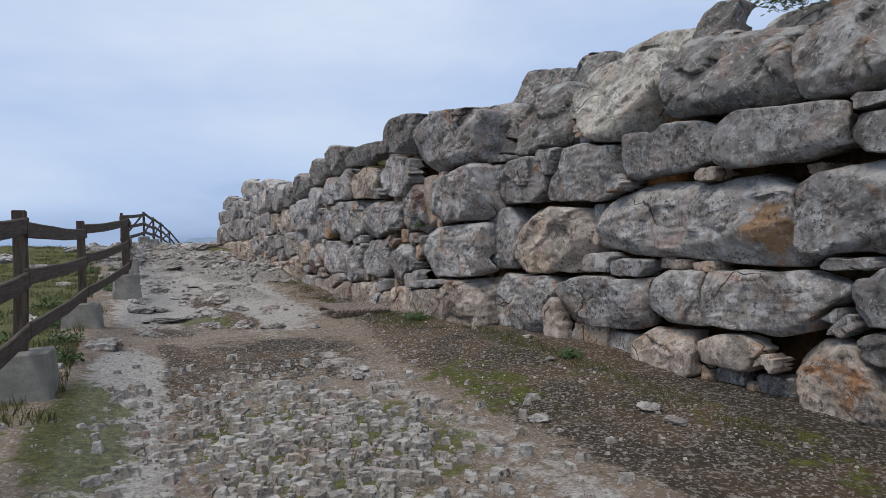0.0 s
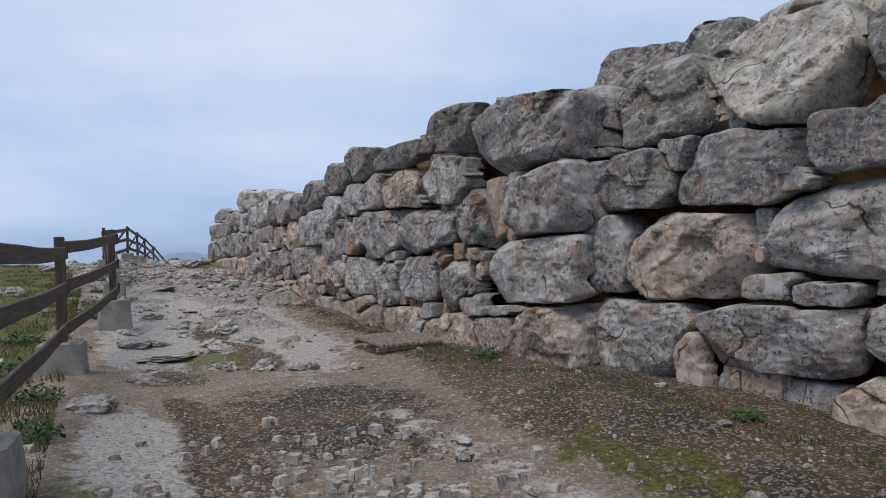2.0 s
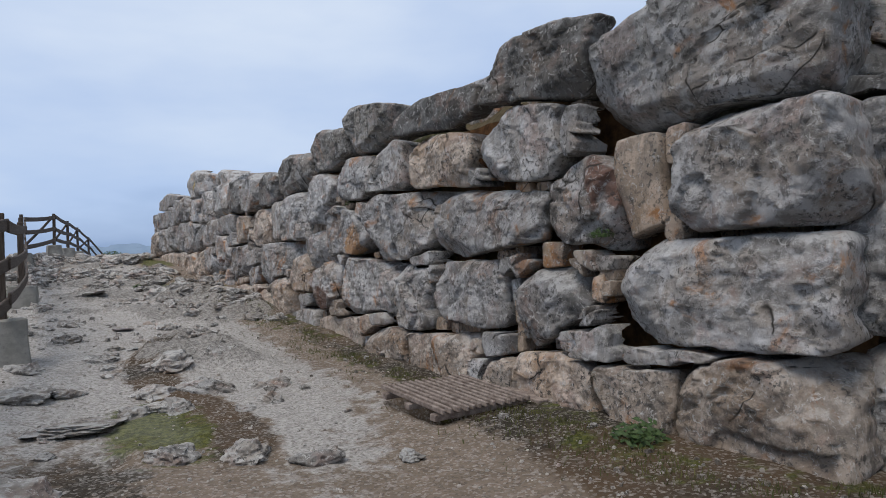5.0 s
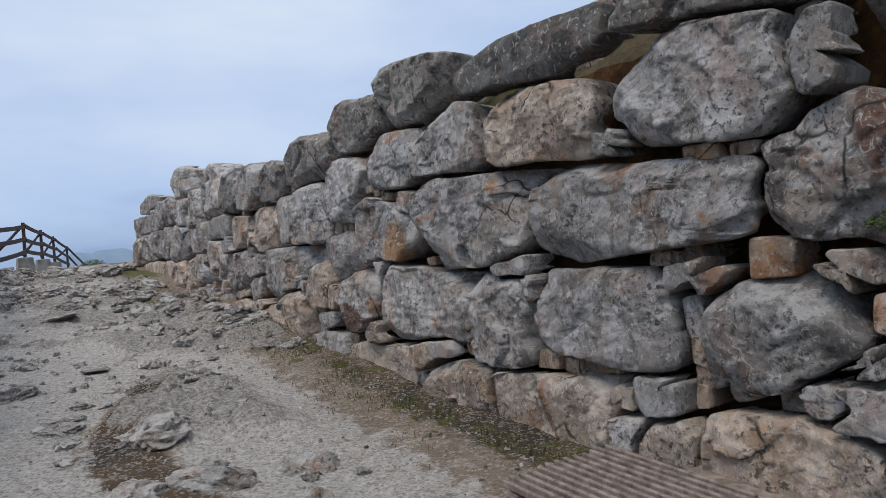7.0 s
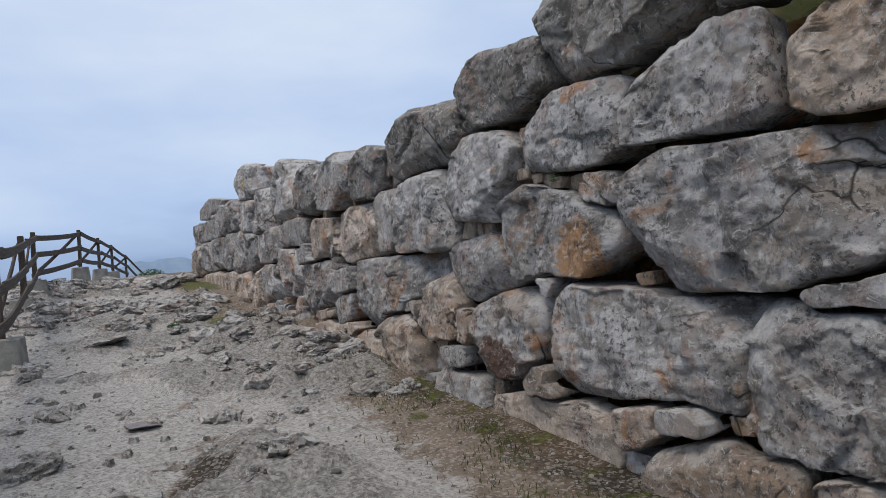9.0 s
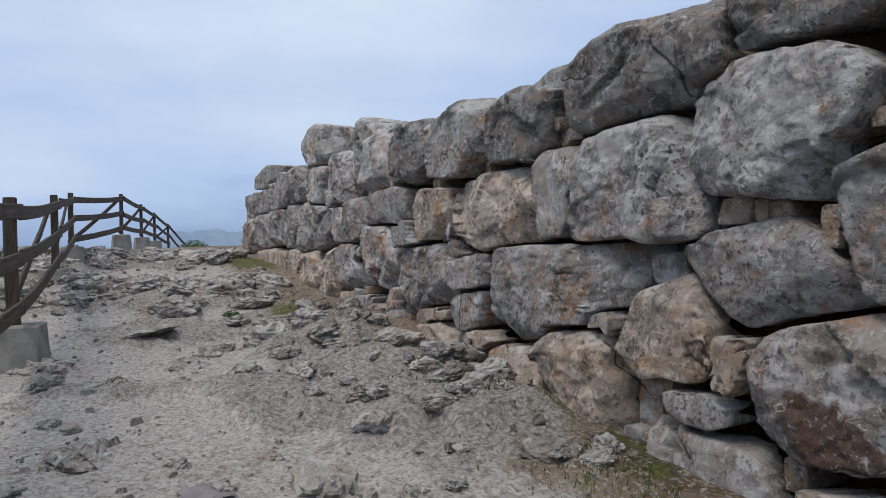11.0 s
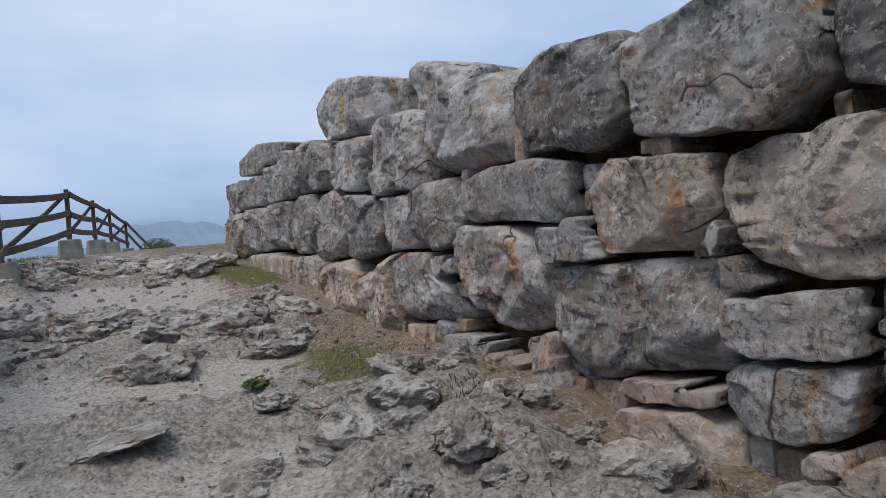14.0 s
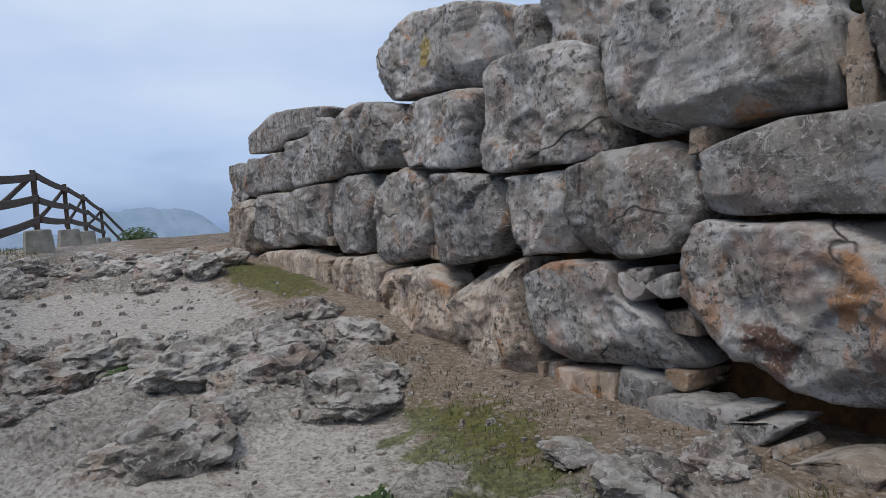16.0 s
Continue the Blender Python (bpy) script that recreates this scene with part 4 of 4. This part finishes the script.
def rock(x, y, size, flat=1.0, sink=0.35, turn=None, pale=False, label="rough grey limestone rock bedded in the track", group="rocks on the track"):
    me = ROCK_SHAPES[2 * rng.randrange(14) + (1 if pale else 0)]
    ob = new("rock", me)
    ob.location = (x, y, ground_height(x, y) + size * 0.55 * flat * (1 - 2 * sink))
    ob.rotation_euler = (rng.uniform(-0.15, 0.15), rng.uniform(-0.15, 0.15), rng.uniform(0, 6.28) if turn is None else turn + rng.uniform(-0.35, 0.35))
    ob.scale = (size, size * rng.uniform(0.75, 1.1), size * flat)
    return tagged(ob, label, "rock", group)


def strew(n, x0, x1, y0, y1, s0, s1, keep=None, **kw):
    for _ in range(n):
        x, y = rng.uniform(x0, x1), rng.uniform(y0, y1)
        if keep and not keep(x, y):
            continue
        rock(x, y, s0 + (s1 - s0) * rng.random() ** 2.2, **kw)


ledge = lambda x, y: rock_mask(x, y) > 0.35
strew(90, -0.4, 3.4, 21.6, 25.6, 0.10, 0.42, ledge, flat=0.85, sink=0.55, turn=0.2, label="low grey bedrock slab of a broken ledge", group="bedrock ledges")
strew(80, -1.0, 3.4, 26.8, 30.2, 0.12, 0.45, ledge, flat=0.85, sink=0.52, turn=0.1, label="low grey bedrock slab of a broken ledge", group="bedrock ledges")
strew(75, 2.45, 3.75, 15.6, 20.8, 0.07, 0.26, flat=0.85, sink=0.42, label="jagged grey rock at the foot of the wall", group="rocks at the foot of the wall")
strew(62, 0.2, 2.5, 9.8, 20.0, 0.09, 0.34, flat=0.75, sink=0.58)
strew(40, -5.5, -0.9, 4.0, 30.0, 0.12, 0.5, flat=0.7, sink=0.35, pale=True, label="pale limestone rock among grass by the fence", group="rocks beyond the fence")
strew(28, 0.2, 2.2, 2.6, 6.8, 0.035, 0.075, flat=0.8, sink=0.2, pale=True, label="small pale loose stone in the rubble patch", group="loose stones")
strew(18, 2.4, 4.2, 3.0, 15.0, 0.04, 0.10, flat=0.7, sink=0.25, pale=True, label="small pale loose stone by the wall", group="loose stones")
for x, y, size, flat in ((3.42, 18.35, 0.26, 0.75), (2.6, 19.9, 0.2, 0.9), (3.0, 19.1, 0.2, 0.8), (2.05, 23.3, 0.42, 0.55), (2.9, 22.4, 0.3, 0.6), (-0.15, 8.6, 0.26, 0.7), (0.35, 12.6, 0.3, 0.5), (3.3, 20.9, 0.2, 0.4), (2.35, 20.6, 0.22, 0.5), (1.45, 20.4, 0.3, 0.25), (0.75, 11.6, 0.42, 0.2), (1.35, 11.9, 0.32, 0.22), (1.1, 14.0, 0.2, 0.5)):
    rock(x, y, size, flat, 0.4)
for k in range(16):
    x = -0.5 + k * 0.25 + rng.uniform(-0.08, 0.08)
    rock(x, 23.9 - 0.3 * (x - 1.5) + rng.uniform(-0.15, 0.15), rng.uniform(0.18, 0.36), 0.8, 0.42, 0.2, label="jagged grey bedrock of a broken ledge", group="bedrock ledges")
    rock(x - 0.3, 28.9 - 0.12 * (x - 1.5) + rng.uniform(-0.15, 0.15), rng.uniform(0.2, 0.42), 0.7, 0.42, 0.1, label="jagged grey bedrock of a broken ledge", group="bedrock ledges")
slab = rock(1.55, 16.3, 0.2, 0.18, 0.3, label="flat bluish slate slab in the gravel")
slab.data = slab.data.copy()
slab.data.materials[0] = SLATE


def pebbles(name, n, place, s0, s1, mat, label):
    """Uncountable small stones, each a squashed cut cube of its own."""
    vs, fs = [], []
    base = [(-1, -1, -1), (1, -1, -1), (1, 1, -1), (-1, 1, -1), (-0.6, -0.7, 1), (0.7, -0.6, 1), (0.6, 0.7, 1), (-0.7, 0.6, 1)]
    quads = [(4, 5, 6, 7), (0, 1, 5, 4), (1, 2, 6, 5), (2, 3, 7, 6), (3, 0, 4, 7)]
    for _ in range(n):
        x, y = place()
        s = s0 + (s1 - s0) * rng.random() ** 2.5
        a, h = rng.uniform(0, 6.28), rng.uniform(0.4, 0.8)
        ca, sa = math.cos(a) * s, math.sin(a) * s
        z = ground_height(x, y) + s * h * 0.45
        k, st = len(vs), rng.uniform(0.6, 1.0)
        for bx, by, bz in base:
            bx, by, bz = bx * rng.uniform(0.7, 1.1), by * st * rng.uniform(0.7, 1.1), bz * h * rng.uniform(0.7, 1.1)
            vs.append((x + ca * bx - sa * by, y + sa * bx + ca * by, z + s * bz))
        fs += [tuple(k + q for q in f) for f in quads]
    return mesh_object(name, vs, fs, mat, smooth=False, label=label, category="gravel", kind="stuff")


def in_rubble():
    while True:
        x, y = rng.gauss(1.15, 0.62), rng.gauss(4.6, 1.15)
        if 1.6 < y < 8:
            return x, y


def anywhere():
    return rng.uniform(-0.6, 3.9), 1.2 + 22 * rng.random() ** 1.3


def by_wall():
    y = rng.uniform(2.5, 24)
    return (4.15 if y < 7.6 else 3.8) - abs(rng.gauss(0, 0.35)), y


pebbles("rubble", 1500, in_rubble, 0.014, 0.07, ROCK_LOOSE, "loose grey limestone rubble on the track")
pebbles("pale_rubble", 420, in_rubble, 0.015, 0.06, PALE, "loose pale limestone lumps on the track")
pebbles("gravel", 4200, anywhere, 0.005, 0.017, ROCK_LOOSE, "scattered pale gravel")
pebbles("brown_gravel", 1000, by_wall, 0.007, 0.028, CHIPS, "brown stone chips along the foot of the wall")
pebbles("ledge_chips", 900, lambda: (rng.uniform(-0.5, 3.5), rng.uniform(15, 30)), 0.01, 0.05, ROCK, "broken chips of bedrock")


# ---------------------------------------------------------------- wooden fence on concrete blocks
def bar(name, a, b, wide, thick, parent, label=""):
    """A weathered plank between two points, slightly bowed, with eased edges."""
    a, b = Vector(a), Vector(b)
    run = b - a
    bm = bmesh.new()
    bmesh.ops.create_cube(bm, size=1.0)
    for v in bm.verts:
        v.co = Vector((v.co.x * run.length, v.co.y * thick, v.co.z * wide))
    bmesh.ops.subdivide_edges(bm, edges=[e for e in bm.edges if abs((e.verts[0].co - e.verts[1].co).x) > run.length * 0.5], cuts=5)
    for v in bm.verts:
        k = 1 - (2 * v.co.x / run.length) ** 2
        v.co.z += -0.02 * k * run.length * 0.3 + 0.008 * noise.noise(Vector((v.co.x * 2, a.y, v.co.z)))
        v.co.y += 0.012 * noise.noise(Vector((v.co.x * 1.3, a.x, 3)))
    bmesh.ops.bevel(bm, geom=[e for e in bm.edges if e.calc_face_angle(0) > 0.8], offset=0.008, segments=1, affect="EDGES")
    ob = part(name, bm, WOOD, parent, label)
    rot = run.to_track_quat("X", "Z")
    ob.matrix_local = Matrix.LocRotScale((a + b) / 2, rot, None)
    return ob


def footing(x, y, top, parent):
    bm = bmesh.new()
    bmesh.ops.create_cube(bm, size=1.0)
    for v in bm.verts:
        k = 0.5 if v.co.z > 0 else 0.62
        v.co = Vector((v.co.x * 2 * k * 0.42, v.co.y * 2 * k * 0.42, v.co.z * 0.62))
    bmesh.ops.bevel(bm, geom=list(bm.edges), offset=0.015, segments=1, affect="EDGES")
    bmesh.ops.subdivide_edges(bm, edges=list(bm.edges), cuts=2)
    for v in bm.verts:
        v.co += Vector((1, 1, 1)) * 0.012 * noise.noise(v.co * 6 + Vector((x, y, 0)))
    ob = part("footing", bm, CONCRETE, parent, "grey concrete footing block")
    ob.matrix_local = pose(x, y, top - 0.31, 0, 0, rng.uniform(-8, 8))


fence = tagged(new("fence"), "dark weathered wooden fence on concrete footing blocks", "fence")
POSTS = [(-1.1, -2.2, 0.42, 0), (-0.95, 2.2, 0.60, 0), (-0.70, 6.36, 0.87, 0), (-0.42, 10.5, 1.04, 0), (0.18, 14.2, 1.37, 0), (0.33, 19.7, 1.64, 0), (0.30, 24.5, 2.07, 0),
         (0.27, 28.7, 2.47, 0), (1.2, 33.4, 2.86, 0), (1.83, 37.8, 2.90, 0), (2.42, 42.0, 2.88, 0), (3.2, 47.0, 2.65, 0)]
for x, y, top, lean in POSTS:
    footing(x, y, top, fence)
    bar("post", (x, y, top - 0.1), (x + rng.uniform(-0.02, 0.02), y, top + 1.12), 0.10, 0.10, fence)
for (xa, ya, za, _), (xb, yb, zb, _) in zip(POSTS, POSTS[1:]):
    for k, h in enumerate((0.98, 0.58, 0.18)):
        bar("rail", (xa + 0.07, ya - 0.06, za + h + rng.uniform(-0.03, 0.03)), (xb + 0.07, yb + 0.06, zb + h + rng.uniform(-0.03, 0.03)), 0.13, 0.035, fence)
    if ya > 18:
        bar("brace", (xa - 0.06, ya + 0.05, za + 0.1), (xb - 0.06, yb - 0.05, zb + 0.95), 0.10, 0.035, fence)
bar("rail", (3.27, 47.0, 3.63), (5.0, 53.0, 2.2), 0.13, 0.035, fence)
bar("rail", (3.27, 47.0, 3.2), (4.6, 52.0, 2.0), 0.13, 0.035, fence)


# ---------------------------------------------------------------- grating over a drain
grate = tagged(new("drain_grating"), "grey-brown slatted grating over a drain by the wall", "grating")
grate.matrix_world = pose(3.38, 10.38, 0.71, 4, 1, 3)


def slat(name, x, y, z, sx, sy, sz):
    bm = bmesh.new()
    bmesh.ops.create_cube(bm, size=1.0)
    for v in bm.verts:
        v.co = Vector((v.co.x * sx, v.co.y * sy, v.co.z * sz))
    bmesh.ops.bevel(bm, geom=list(bm.edges), offset=0.006, segments=1, affect="EDGES")
    ob = part(name, bm, GRATE_WOOD, grate)
    ob.matrix_local = pose(x, y, z, 0, rng.uniform(-2, 2), rng.uniform(-0.6, 0.6))


for k in range(13):
    slat("slat", -0.41 + k * 0.068, rng.uniform(-0.012, 0.012), 0.028, 0.027, 0.94, 0.04)
for yv in (-0.36, 0.0, 0.36):
    slat("bearer", 0.0, yv, -0.022, 0.90, 0.07, 0.05)
slat("kerb", 0.62, -0.25, -0.03, 0.30, 0.5, 0.07)


# ---------------------------------------------------------------- plants
def leafy(name, x, y, z, radius, n, leaf, label, mat=LEAF):
    vs, fs = [], []
    for _ in range(n):
        d = Vector((rng.gauss(0, 1), rng.gauss(0, 1), abs(rng.gauss(0, 0.8)))).normalized() * radius * rng.random() ** 0.5
        a = Vector((rng.gauss(0, 1), rng.gauss(0, 1), rng.gauss(0, 0.5))).normalized() * leaf
        b = a.orthogonal().normalized() * leaf * 0.42
        k = len(vs)
        c = Vector((x, y, z)) + Vector((d.x, d.y, d.z * 0.75))
        vs += [c - a, c + b, c + a, c - b]
        fs.append((k, k + 1, k + 2, k + 3))
    return mesh_object(name, vs, fs, mat, smooth=False, label=label, category="plant")


for x, y, r in ((3.75, 8.75, 0.19), (2.35, 21.0, 0.10), (2.55, 23.0, 0.10), (4.05, 5.6, 0.13), (1.7, 23.6, 0.12), (3.5, 27.8, 0.12), (-0.15, 18.4, 0.25), (0.05, 17.6, 0.2), (-0.55, 9.0, 0.22), (-0.5, 7.6, 0.2), (-1.2, 8.5, 0.35), (-1.9, 12, 0.4), (-1.0, 13, 0.3), (-0.05, 15.6, 0.22), (-0.2, 16.4, 0.28), (0.0, 21.5, 0.2), (-0.7, 20.5, 0.35), (-0.9, 23.0, 0.3), (-0.8, 10.6, 0.3), (-0.35, 12.2, 0.2)):
    leafy("weed", x, y, ground_height(x, y), r, int(900 * r), 0.032, "low dark green leafy weed growing in gravel")
leafy("shrub", 4.2, 45.5, base_height(4.2, 45.5), 0.7, 900, 0.06, "dark low shrub on the crest of the slope")
leafy("shrub", 5.5, 4.0, 3.62, 0.4, 700, 0.035, "green shrub growing on top of the wall")
leafy("shrub", 5.6, 3.1, 3.66, 0.45, 700, 0.035, "green shrub growing on top of the wall")
for x, y, z, r in ((4.16, 11.0, 2.53, 0.09), (4.18, 10.35, 1.68, 0.12), (4.12, 14.0, 2.6, 0.08), (4.14, 9.4, 1.95, 0.10)):
    leafy("moss_tuft", x, y, z, r, 220, 0.014, "green moss tuft in a wall joint")


def blades(name, n, place, tall, mat, label):
    vs, fs = [], []
    for _ in range(n):
        x, y, z = place()
        h, a = tall * rng.uniform(0.4, 1.1), rng.uniform(0, 6.28)
        w, lean = 0.0035 + h * 0.02, h * rng.uniform(0.1, 0.7)
        dx, dy, la = math.cos(a) * w, math.sin(a) * w, rng.uniform(0, 6.28)
        k = len(vs)
        vs += [(x - dx, y - dy, z - 0.005), (x + dx, y + dy, z - 0.005), (x + math.cos(la) * lean, y + math.sin(la) * lean, z + h)]
        fs.append((k, k + 1, k + 2))
    return mesh_object(name, vs, fs, mat, smooth=False, label=label, category="grass", kind="stuff")


def grass_spot(limit):
    def pick():
        while True:
            x, y = limit()
            if turb((x, y, 20), 1.3, 2) > -0.05:
                return x, y, ground_height(x, y)
    return pick


blades("wall_foot_grass", 6000, grass_spot(lambda: ((4.1 if (q := rng.uniform(2.6, 20)) < 7.6 else 3.72) - abs(rng.gauss(0, 0.3)), q)), 0.045, GRASS, "short green grass along the foot of the wall")
blades("verge_grass", 30000, grass_spot(lambda: (-0.4 - 5 * rng.random() ** 1.5, rng.uniform(5, 34))), 0.10, GRASS, "green winter grass on the verge by the fence")
blades("patch_grass", 1300, grass_spot(lambda: (rng.gauss(3.2, 0.35), rng.gauss(21.6, 0.9))), 0.03, GRASS, "thin mossy grass on soil")
blades("crest_grass", 3000, grass_spot(lambda: (rng.uniform(-3, 1.2), rng.uniform(29, 38))), 0.10, GRASS, "grass on the crest of the slope")
blades("dry_stalks", 160, lambda: (5.0 + rng.random(), rng.uniform(15, 21.5), 3.6), 0.32, STRAW, "dry grass stalks on top of the wall")
